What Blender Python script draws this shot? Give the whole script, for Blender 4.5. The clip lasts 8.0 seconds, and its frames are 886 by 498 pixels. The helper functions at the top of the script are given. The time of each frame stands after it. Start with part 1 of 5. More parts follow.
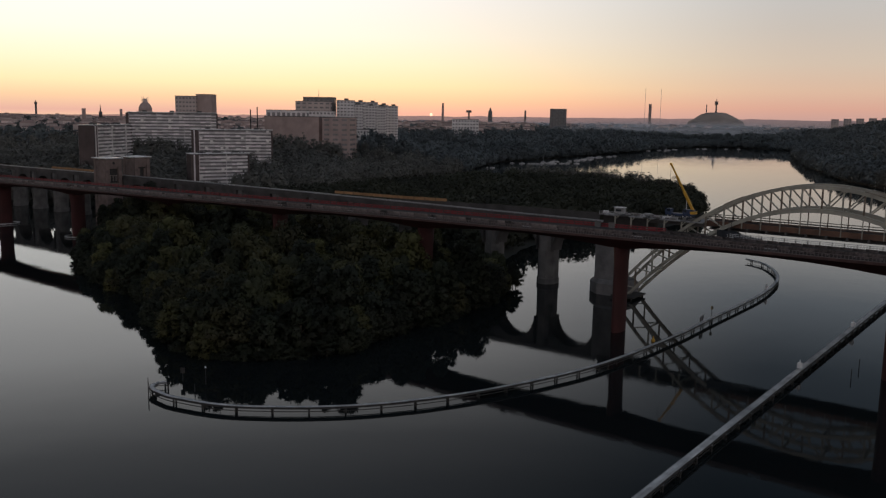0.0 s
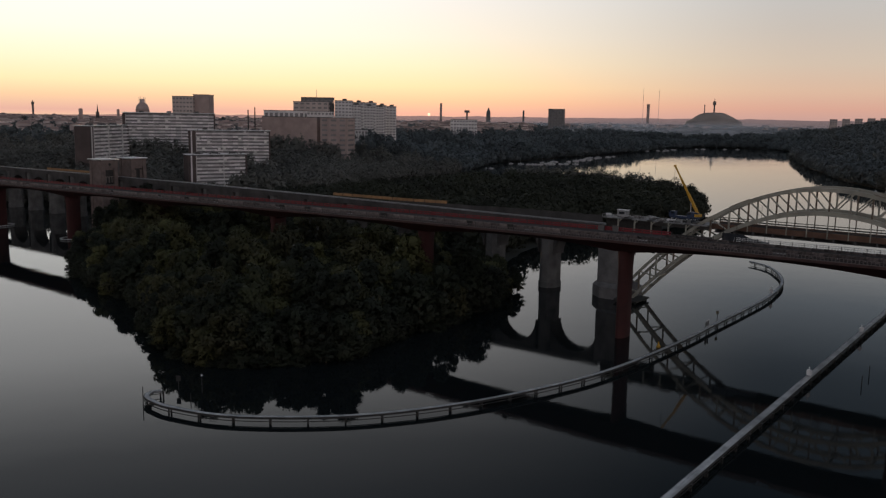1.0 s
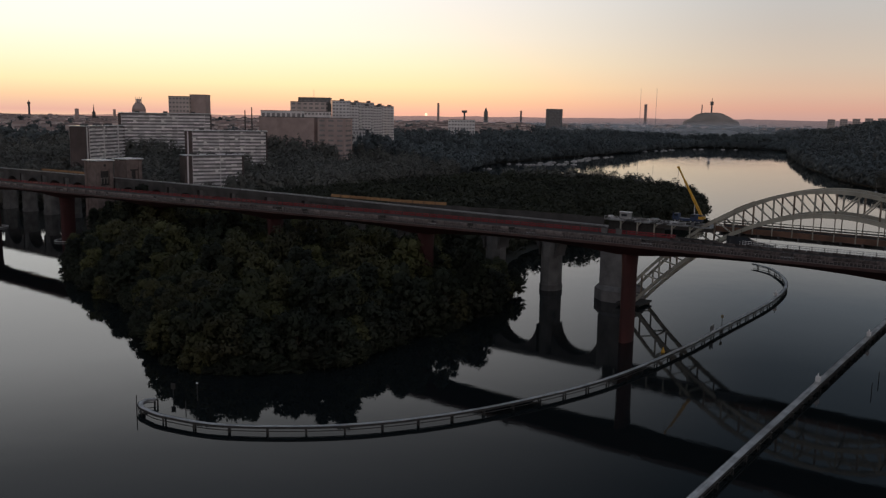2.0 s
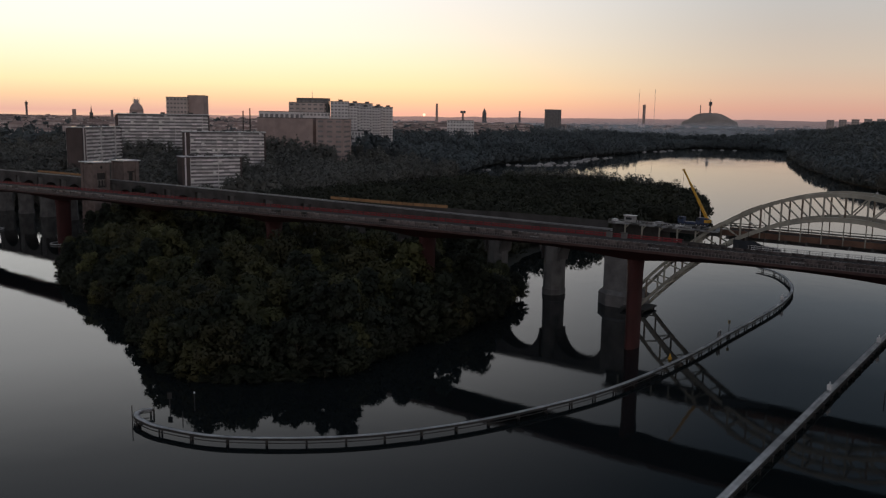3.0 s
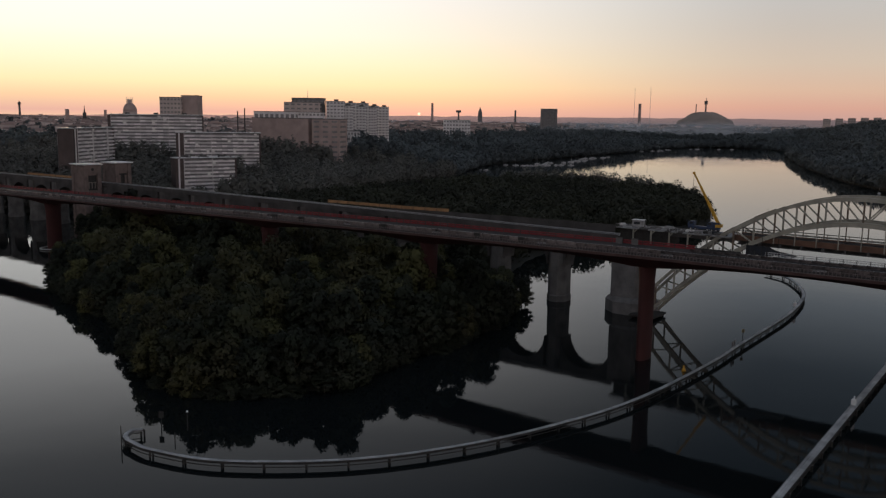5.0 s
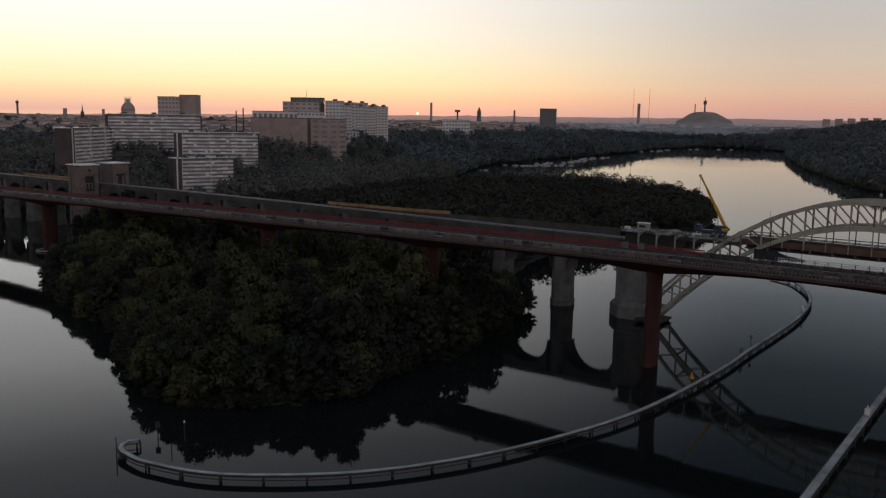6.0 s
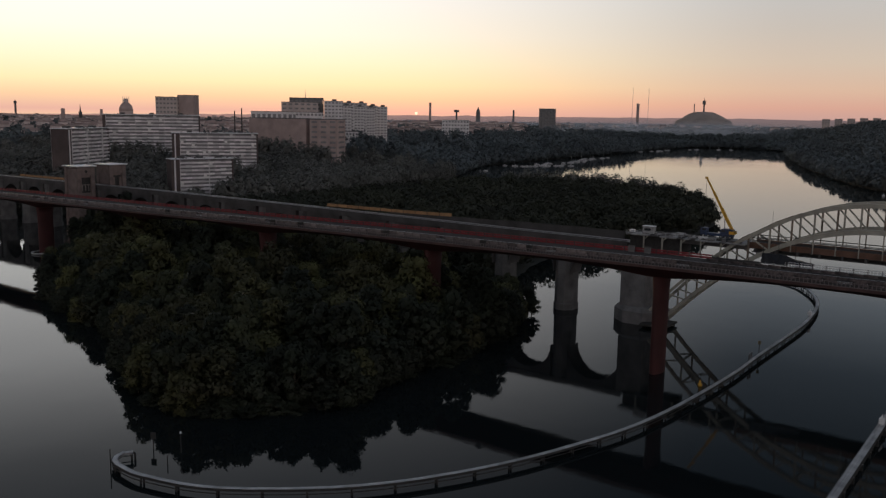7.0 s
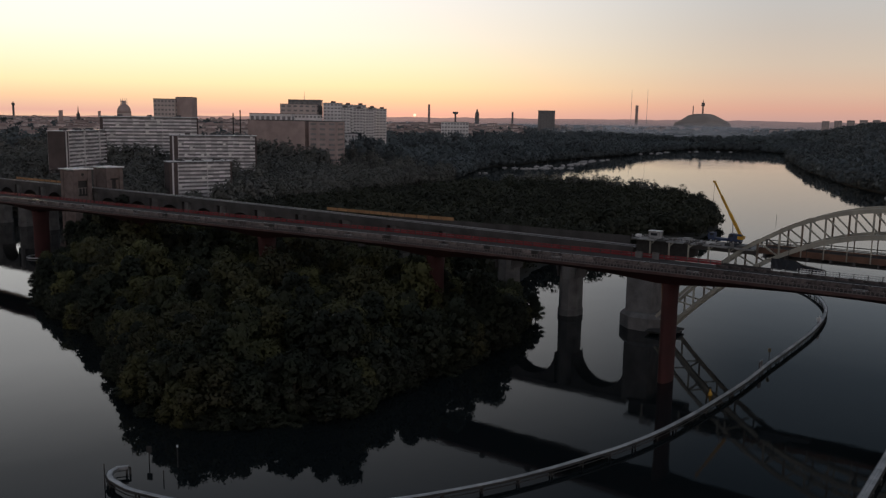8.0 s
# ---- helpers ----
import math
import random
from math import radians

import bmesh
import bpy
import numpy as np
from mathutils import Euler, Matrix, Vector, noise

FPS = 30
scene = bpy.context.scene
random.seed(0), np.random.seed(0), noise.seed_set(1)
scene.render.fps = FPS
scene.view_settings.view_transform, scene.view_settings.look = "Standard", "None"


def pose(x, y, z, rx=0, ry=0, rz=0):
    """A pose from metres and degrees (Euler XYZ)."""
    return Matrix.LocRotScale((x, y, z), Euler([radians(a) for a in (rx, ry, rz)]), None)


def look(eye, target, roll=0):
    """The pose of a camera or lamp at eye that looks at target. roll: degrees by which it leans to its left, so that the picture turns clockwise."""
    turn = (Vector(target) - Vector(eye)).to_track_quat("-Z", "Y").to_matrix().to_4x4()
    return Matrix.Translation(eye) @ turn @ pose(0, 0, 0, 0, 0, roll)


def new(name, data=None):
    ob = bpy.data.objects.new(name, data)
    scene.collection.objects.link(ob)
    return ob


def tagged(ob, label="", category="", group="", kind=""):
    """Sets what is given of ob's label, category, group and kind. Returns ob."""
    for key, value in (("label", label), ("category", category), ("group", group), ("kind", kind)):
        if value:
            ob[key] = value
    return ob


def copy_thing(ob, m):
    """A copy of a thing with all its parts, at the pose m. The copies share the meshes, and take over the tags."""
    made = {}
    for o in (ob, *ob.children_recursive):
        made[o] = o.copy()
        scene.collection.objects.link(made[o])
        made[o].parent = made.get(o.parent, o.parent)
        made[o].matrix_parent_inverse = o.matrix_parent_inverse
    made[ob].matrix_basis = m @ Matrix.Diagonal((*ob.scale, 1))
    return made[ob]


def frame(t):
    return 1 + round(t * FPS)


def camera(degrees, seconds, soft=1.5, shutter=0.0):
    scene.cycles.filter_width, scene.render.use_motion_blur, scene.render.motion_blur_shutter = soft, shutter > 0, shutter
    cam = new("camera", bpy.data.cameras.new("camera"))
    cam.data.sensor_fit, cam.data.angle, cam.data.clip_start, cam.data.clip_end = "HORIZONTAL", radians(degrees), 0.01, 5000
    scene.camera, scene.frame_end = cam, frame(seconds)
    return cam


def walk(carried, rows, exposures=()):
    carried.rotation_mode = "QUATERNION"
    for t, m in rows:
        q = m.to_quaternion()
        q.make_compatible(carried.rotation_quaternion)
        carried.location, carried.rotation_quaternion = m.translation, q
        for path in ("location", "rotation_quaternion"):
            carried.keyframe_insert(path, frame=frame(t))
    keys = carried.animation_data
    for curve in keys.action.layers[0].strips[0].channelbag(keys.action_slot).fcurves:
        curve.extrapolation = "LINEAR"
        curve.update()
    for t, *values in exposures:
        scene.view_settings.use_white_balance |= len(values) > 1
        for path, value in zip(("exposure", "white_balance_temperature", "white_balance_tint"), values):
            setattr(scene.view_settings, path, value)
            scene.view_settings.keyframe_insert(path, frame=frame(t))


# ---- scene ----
cam = camera(54.3, 8.0, soft=1.3)
PATH = [
    (0, (115.608, -247.971, 66.981), (114.423, -246.389, 66.674), 0.9),
    (0.5, (113.706, -246.3, 67.176), (112.524, -244.717, 66.869), 0.9),
    (1, (111.7, -244.485, 67.427), (110.519, -242.9, 67.12), 0.9),
    (1.5, (109.854, -242.778, 67.533), (108.676, -241.191, 67.226), 0.9),
    (3, (103.82, -237.674, 68.174), (102.648, -236.083, 67.868), 0.9),
    (3.5, (101.859, -236.072, 68.462), (100.689, -234.479, 68.156), 0.9),
    (4, (99.688, -234.154, 68.669), (98.521, -232.559, 68.362), 0.9),
    (4.5, (97.607, -232.368, 68.724), (96.443, -230.771, 68.417), 0.8),
    (6, (91.474, -227.272, 69.496), (90.314, -225.672, 69.187), 0.9),
    (6.5, (89.52, -225.555, 69.717), (88.362, -223.954, 69.408), 0.9),
    (7, (87.502, -223.642, 69.888), (86.345, -222.041, 69.579), 0.9),
    (7.5, (85.458, -221.848, 69.973), (84.302, -220.245, 69.666), 0.9),
    (8, (83.11, -219.895, 70.151), (81.955, -218.291, 69.846), 0.9),
]
walk(cam, [(t, look(eye, target, roll)) for t, eye, target, roll in PATH])

# ---------------------------------------------------------------- world and light
SUN_WAY = Vector((-0.6122, 0.7907, 0.0002)).normalized()
GLOW_WAY = Vector((-0.857, 0.513, 0.06)).normalized()


def nodes_of(block):
    block.use_nodes = True
    tree = block.node_tree
    tree.nodes.clear()
    return tree, tree.nodes.new, tree.links.new


def ramp(make, stops, interpolation="LINEAR"):
    node = make("ShaderNodeValToRGB")
    node.color_ramp.interpolation = interpolation
    els = node.color_ramp.elements
    while len(els) < len(stops):
        els.new(0.5)
    for el, (p, c) in zip(els, stops):
        el.position, el.color = p, (*c, 1)
    return node


world = bpy.data.worlds.new("dawn")
scene.world = world
tree, make, link = nodes_of(world)
coord = make("ShaderNodeTexCoord")
split = make("ShaderNodeSeparateXYZ")
link(coord.outputs["Generated"], split.inputs[0])
rise = make("ShaderNodeMath")
rise.operation = "ABSOLUTE"
link(split.outputs["Z"], rise.inputs[0])
toward = ramp(make, [(0.0, (0.86, 0.49, 0.39)), (0.016, (1.03, 0.70, 0.42)), (0.032, (1.08, 0.91, 0.53)), (0.055, (1.09, 1.01, 0.70)), (0.085, (1.08, 1.06, 0.90)),
                     (0.135, (1.06, 1.07, 1.04)), (0.19, (1.05, 1.04, 1.03)), (0.26, (1.02, 1.02, 1.02)), (0.36, (0.41, 0.42, 0.44)), (0.46, (0.24, 0.26, 0.30)), (1.0, (0.14, 0.17, 0.225))])
away = ramp(make, [(0.0, (0.58, 0.36, 0.32)), (0.012, (0.68, 0.39, 0.31)), (0.030, (0.70, 0.485, 0.365)), (0.058, (0.64, 0.53, 0.435)), (0.095, (0.57, 0.52, 0.475)),
                   (0.135, (0.53, 0.53, 0.53)), (0.19, (0.225, 0.262, 0.305)), (0.26, (0.080, 0.105, 0.136)), (0.40, (0.024, 0.037, 0.054)), (1.0, (0.14, 0.17, 0.225))])
behind = ramp(make, [(0.0, (0.62, 0.49, 0.47)), (0.10, (0.64, 0.54, 0.53)), (0.30, (0.48, 0.46, 0.50)), (0.60, (0.26, 0.285, 0.33)), (1.0, (0.14, 0.17, 0.225))])
link(rise.outputs[0], behind.inputs[0])
link(rise.outputs[0], toward.inputs[0])
link(rise.outputs[0], away.inputs[0])
facing = make("ShaderNodeVectorMath")
facing.operation = "DOT_PRODUCT"
link(coord.outputs["Generated"], facing.inputs[0])
facing.inputs[1].default_value = GLOW_WAY
near_glow = make("ShaderNodeMapRange")
near_glow.interpolation_type = "SMOOTHSTEP"
near_glow.inputs["From Min"].default_value, near_glow.inputs["From Max"].default_value = 0.70, 1.05
link(facing.outputs["Value"], near_glow.inputs["Value"])
sky_mix = make("ShaderNodeMix")
sky_mix.data_type = "RGBA"
link(near_glow.outputs[0], sky_mix.inputs["Factor"])
opposite = make("ShaderNodeMapRange")
opposite.interpolation_type = "SMOOTHSTEP"
opposite.inputs["From Min"].default_value, opposite.inputs["From Max"].default_value = 0.35, -0.6
link(facing.outputs["Value"], opposite.inputs["Value"])
rear_mix = make("ShaderNodeMix")
rear_mix.data_type = "RGBA"
link(opposite.outputs[0], rear_mix.inputs["Factor"])
link(away.outputs[0], rear_mix.inputs["A"])
link(behind.outputs[0], rear_mix.inputs["B"])
link(rear_mix.outputs["Result"], sky_mix.inputs["A"])
link(toward.outputs[0], sky_mix.inputs["B"])
glow = make("ShaderNodeBackground")
glow.inputs["Strength"].default_value = 0.97
link(sky_mix.outputs["Result"], glow.inputs["Color"])
nishita = make("ShaderNodeTexSky")
nishita.sky_type, nishita.sun_disc = "NISHITA", False
nishita.sun_elevation, nishita.sun_rotation = radians(1.0), math.atan2(SUN_WAY.x, SUN_WAY.y)
air = make("ShaderNodeBackground")
air.inputs["Strength"].default_value = 0.01
link(nishita.outputs[0], air.inputs["Color"])
sunward = make("ShaderNodeVectorMath")
sunward.operation = "DOT_PRODUCT"
link(coord.outputs["Generated"], sunward.inputs[0])
sunward.inputs[1].default_value = SUN_WAY
disc = make("ShaderNodeMapRange")
disc.inputs["From Min"].default_value, disc.inputs["From Max"].default_value = math.cos(radians(0.115)), math.cos(radians(0.06))
disc.inputs["To Max"].default_value = 1.8
link(sunward.outputs["Value"], disc.inputs["Value"])
rim = make("ShaderNodeBackground")
rim.inputs["Color"].default_value = (1.0, 0.36, 0.22, 1)
link(disc.outputs[0], rim.inputs["Strength"])
lit = make("ShaderNodeAddShader")
both = make("ShaderNodeAddShader")
link(glow.outputs[0], both.inputs[0])
link(air.outputs[0], both.inputs[1])
out = make("ShaderNodeOutputWorld")
link(both.outputs[0], lit.inputs[0])
link(rim.outputs[0], lit.inputs[1])
link(lit.outputs[0], out.inputs["Surface"])

sun = new("sun", bpy.data.lights.new("sun", "SUN"))
sun.data.energy, sun.data.angle, sun.data.color = 0.5, radians(6), (1.0, 0.62, 0.36)
sun.matrix_world = look((0, 0, 300), Vector((0, 0, 300)) - Vector((GLOW_WAY.x, GLOW_WAY.y, 0.05)))


# ---------------------------------------------------------------- materials
def material(name, color, rough=0.8, metal=0.0, var=0.25, scale=0.6, fine=8.0, bump=0.2, tint=None, per_object=0.0, ior=1.5, per_island=0.0, thin=0.0):
    """Two scales of variation round a base colour, with fine relief."""
    m = bpy.data.materials.new(name)
    tree, make, link = nodes_of(m)
    coord = make("ShaderNodeTexCoord")
    big, small = make("ShaderNodeTexNoise"), make("ShaderNodeTexNoise")
    big.inputs["Scale"].default_value, big.inputs["Detail"].default_value = scale, 4
    small.inputs["Scale"].default_value, small.inputs["Detail"].default_value = fine, 3
    link(coord.outputs["Object"], big.inputs["Vector"])
    link(coord.outputs["Object"], small.inputs["Vector"])
    tint = tint or tuple(c * (1 - var) for c in color)
    r = ramp(make, [(0.32, tint), (0.68, tuple(min(1, c * (1 + var * 0.6)) for c in color))])
    link(big.outputs["Fac"], r.inputs[0])
    grain = make("ShaderNodeMapRange")
    grain.inputs["To Min"].default_value, grain.inputs["To Max"].default_value = 1 - var * 0.5, 1 + var * 0.5
    link(small.outputs["Fac"], grain.inputs["Value"])
    value = grain.outputs[0]
    for k, node, socket in ((per_object, "ShaderNodeObjectInfo", "Random"), (per_island, "ShaderNodeNewGeometry", "Random Per Island")):
        if not k:
            continue
        info, spread, times = make(node), make("ShaderNodeMapRange"), make("ShaderNodeMath")
        spread.inputs["To Min"].default_value, spread.inputs["To Max"].default_value = 1 - k, 1 + k
        link(info.outputs[socket], spread.inputs["Value"])
        times.operation = "MULTIPLY"
        link(value, times.inputs[0])
        link(spread.outputs[0], times.inputs[1])
        value = times.outputs[0]
    mul = make("ShaderNodeVectorMath")
    mul.operation = "SCALE"
    link(r.outputs[0], mul.inputs[0])
    link(value, mul.inputs["Scale"])
    b = make("ShaderNodeBsdfPrincipled")
    link(mul.outputs[0], b.inputs["Base Color"])
    b.inputs["Roughness"].default_value, b.inputs["Metallic"].default_value = rough, metal
    b.inputs["IOR"].default_value = ior
    if bump:
        bp = make("ShaderNodeBump")
        bp.inputs["Strength"].default_value, bp.inputs["Distance"].default_value = bump, 0.05
        link(small.outputs["Fac"], bp.inputs["Height"])
        link(bp.outputs[0], b.inputs["Normal"])
    o = make("ShaderNodeOutputMaterial")
    surface = b
    if thin:
        through_leaf, surface = make("ShaderNodeBsdfTranslucent"), make("ShaderNodeMixShader")
        surface.inputs[0].default_value = thin
        link(mul.outputs[0], through_leaf.inputs["Color"])
        link(b.outputs[0], surface.inputs[1])
        link(through_leaf.outputs[0], surface.inputs[2])
    link(surface.outputs[0], o.inputs["Surface"])
    return m


def water_material():
    m = bpy.data.materials.new("still_water")
    tree, make, link = nodes_of(m)
    coord = make("ShaderNodeTexCoord")
    ripples, swell = make("ShaderNodeTexNoise"), make("ShaderNodeTexNoise")
    ripples.inputs["Scale"].default_value, ripples.inputs["Detail"].default_value = 0.9, 3
    swell.inputs["Scale"].default_value, swell.inputs["Detail"].default_value = 0.06, 2
    link(coord.outputs["Object"], ripples.inputs["Vector"])
    link(coord.outputs["Object"], swell.inputs["Vector"])
    mix = make("ShaderNodeMath")
    mix.operation = "MULTIPLY_ADD"
    link(swell.outputs["Fac"], mix.inputs[0])
    mix.inputs[1].default_value = 6.0
    link(ripples.outputs["Fac"], mix.inputs[2])
    bp = make("ShaderNodeBump")
    bp.inputs["Strength"].default_value, bp.inputs["Distance"].default_value = 0.35, 0.012
    link(mix.outputs[0], bp.inputs["Height"])
    b = make("ShaderNodeBsdfPrincipled")
    b.inputs["Base Color"].default_value = (0.008, 0.011, 0.012, 1)
    b.inputs["Roughness"].default_value, b.inputs["IOR"].default_value = 0.03, 1.333
    link(bp.outputs[0], b.inputs["Normal"])
    patch = make("ShaderNodeTexNoise")
    patch.inputs["Scale"].default_value, patch.inputs["Detail"].default_value = 0.012, 3
    link(coord.outputs["Object"], patch.inputs["Vector"])
    gloss = make("ShaderNodeMapRange")
    for key, value in (("From Min", 0.42), ("From Max", 0.68), ("To Min", 0.012), ("To Max", 0.05)):
        gloss.inputs[key].default_value = value
    link(patch.outputs["Fac"], gloss.inputs["Value"])
    link(gloss.outputs[0], b.inputs["Roughness"])
    o = make("ShaderNodeOutputMaterial")
    link(b.outputs[0], o.inputs["Surface"])
    return m


WATER = water_material()
SOIL = material("soil", (0.020, 0.021, 0.015), 0.95, var=0.4, scale=0.05, fine=0.8)
LEAF = [material("leaf_%s" % n, c, 0.7, var=0.45, scale=0.25, fine=1.2, bump=0, per_object=0.35, per_island=0.1, thin=0.3) for n, c in
        (("olive", (0.070, 0.066, 0.025)), ("green", (0.044, 0.048, 0.020)), ("dark", (0.024, 0.029, 0.014)), ("willow", (0.100, 0.098, 0.034)))]
# Shore and bay woods: distance haze mixed into a paler leaf colour.
SHORE_HAZED = material("hazed_shore_woodland", (0.150, 0.146, 0.128), 0.85, var=0.35, scale=0.02, fine=0.12, bump=0, per_island=0.08, thin=0.25)
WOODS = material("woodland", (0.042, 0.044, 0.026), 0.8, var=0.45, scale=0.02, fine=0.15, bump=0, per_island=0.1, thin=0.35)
BAY_HAZED = material("hazed_bay_woodland", (0.115, 0.132, 0.136), 0.9, var=0.3, scale=0.01, fine=0.1, bump=0, per_island=0.08, thin=0.25)
# Hill grass with pale reddish distance haze put into its colour.
HAZED_GRASS = material("hazed_grass", (0.34, 0.28, 0.24), 0.95, var=0.3, scale=0.01, fine=0.1, bump=0)
BARK = material("bark", (0.09, 0.07, 0.05), 0.95, scale=2.0, fine=12)
RED = material("falu_red_concrete", (0.050, 0.0105, 0.0095), 0.75, var=0.25, scale=0.15, fine=2.0)
RED_PAINT = material("red_paint", (0.21, 0.020, 0.026), 0.55, var=0.2, scale=0.3, fine=3.0)
PALE = material("pale_concrete", (0.22, 0.19, 0.175), 0.85, var=0.3, scale=0.3, fine=3.0)
CONCRETE = material("grey_concrete", (0.165, 0.16, 0.155), 0.9, var=0.35, scale=0.2, fine=2.0)
BALLAST = material("ballast", (0.032, 0.027, 0.026), 0.95, var=0.6, scale=0.22, fine=6.0, bump=0.6)
EDGE = material("grimy_edge_concrete", (0.075, 0.04, 0.036), 0.85, var=0.4, scale=0.3, fine=3.0)
STEEL = material("grey_painted_steel", (0.36, 0.345, 0.285), 0.55, var=0.2, scale=0.25, fine=3.0)
RUSTY = material("rust_streaked_steel", (0.20, 0.155, 0.115), 0.65, var=0.4, scale=0.4, fine=4.0)
GIRDER = material("brown_girder_steel", (0.15, 0.078, 0.05), 0.7, var=0.35, scale=0.3, fine=4.0)
DARK = material("dark_timber", (0.035, 0.033, 0.03), 0.8, var=0.4, scale=1.0, fine=6.0)
GREY_BEAM = material("weathered_grey_beam", (0.44, 0.44, 0.435), 0.6, var=0.35, scale=0.3, fine=4.0, per_object=0.25)
TAR_BEAM = material("tarred_grey_beam", (0.19, 0.19, 0.19), 0.7, var=0.4, scale=0.4, fine=4.0, per_object=0.25)
WALL_SLAB = material("stained_wall_slab", (0.20, 0.165, 0.155), 0.9, var=0.7, scale=0.5, fine=2.5, per_object=0.3)
GRIMY_SLAB = material("grimy_wall_slab", (0.11, 0.09, 0.085), 0.9, var=1.0, scale=0.8, fine=2.5, per_object=0.35)
MESH_WHITE = material("white_mesh_sheet", (0.62, 0.62, 0.61), 0.7, var=0.2, scale=0.5, fine=5.0, per_object=0.12)
TARP = material("dark_blue_tarpaulin", (0.014, 0.019, 0.028), 0.5, var=0.4, scale=0.5, fine=3.0)
DULL_YELLOW = material("faded_yellow_board", (0.20, 0.17, 0.09), 0.7, var=0.3, scale=1.0, fine=6.0)
METAL = material("galvanised_metal", (0.45, 0.46, 0.47), 0.45, 0.7, var=0.2, scale=1.0, fine=8.0)
WHITE = material("white_sheet", (0.75, 0.75, 0.74), 0.6, var=0.15, scale=0.5, fine=5.0)
YELLOW = material("crane_yellow", (0.58, 0.31, 0.025), 0.45, var=0.15, scale=1.0, fine=6.0)
BLUE = material("blue_paint", (0.012, 0.032, 0.085), 0.45, var=0.2, scale=1.0, fine=6.0)
ORANGE = material("orange_sheet", (0.36, 0.20, 0.09), 0.7, var=0.25, scale=0.4, fine=4.0)
BALCONY = material("pale_balcony_panel", (0.74, 0.70, 0.68), 0.85, var=0.2, scale=0.15, fine=1.0, bump=0.1, per_object=0.25)
FACADE = material("pale_facade_panel", (0.72, 0.68, 0.66), 0.85, var=0.15, scale=0.08, fine=1.0, bump=0.1)
RAIL_PAINT = material("pale_railing_paint", (0.13, 0.110, 0.105), 0.6, var=0.2, scale=0.5, fine=5.0)
OLD_CONCRETE = material("sooty_concrete", (0.072, 0.067, 0.064), 0.9, var=0.4, scale=0.15, fine=2.0)
END_BRICK = material("dark_brown_brick", (0.10, 0.076, 0.070), 0.9, var=0.25, scale=0.1, fine=2.0, bump=0.1)
FAR_GLASS = material("far_window_glass", (0.25, 0.235, 0.235), 0.25, var=0.3, scale=0.2, fine=1.0, bump=0)
BROWN = material("brown_brick", (0.42, 0.32, 0.29), 0.9, var=0.2, scale=0.1, fine=2.0, bump=0.1)
BEIGE = material("beige_render", (0.52, 0.43, 0.39), 0.9, var=0.15, scale=0.08, fine=1.0, bump=0.1)
GLASS = material("dark_window_glass", (0.03, 0.035, 0.04), 0.12, var=0.3, scale=0.2, fine=1.0, bump=0)
ROOF = material("dark_roof_felt", (0.10, 0.095, 0.09), 0.9, var=0.3, scale=0.2, fine=2.0)
# Tile colour lightened for the haze over the far city.
HAZED_ROOF = material("hazed_tile_roofs", (0.30, 0.21, 0.18), 0.9, var=0.3, scale=0.01, fine=0.2, bump=0, per_island=0.3)
# Palest, bluest leaves: the haze of distance is put into the colour.
FAR_HAZED = material("hazed_far_woodland", (0.122, 0.138, 0.138), 0.9, var=0.3, scale=0.01, fine=0.1, bump=0, per_island=0.2, thin=0.35)
HULL = material("dull_white_gelcoat", (0.42, 0.42, 0.42), 0.5, var=0.2, scale=0.5, fine=4.0)
VIADUCT = material("weathered_pier_concrete", (0.12, 0.115, 0.11), 0.9, var=0.4, scale=0.2, fine=2.0)
# Render colour raised and pinkened to carry the city's distance haze.
HAZED_CITY = material("hazed_city_render", (0.58, 0.47, 0.43), 0.9, var=0.3, scale=0.01, fine=0.2, bump=0, per_island=0.35)


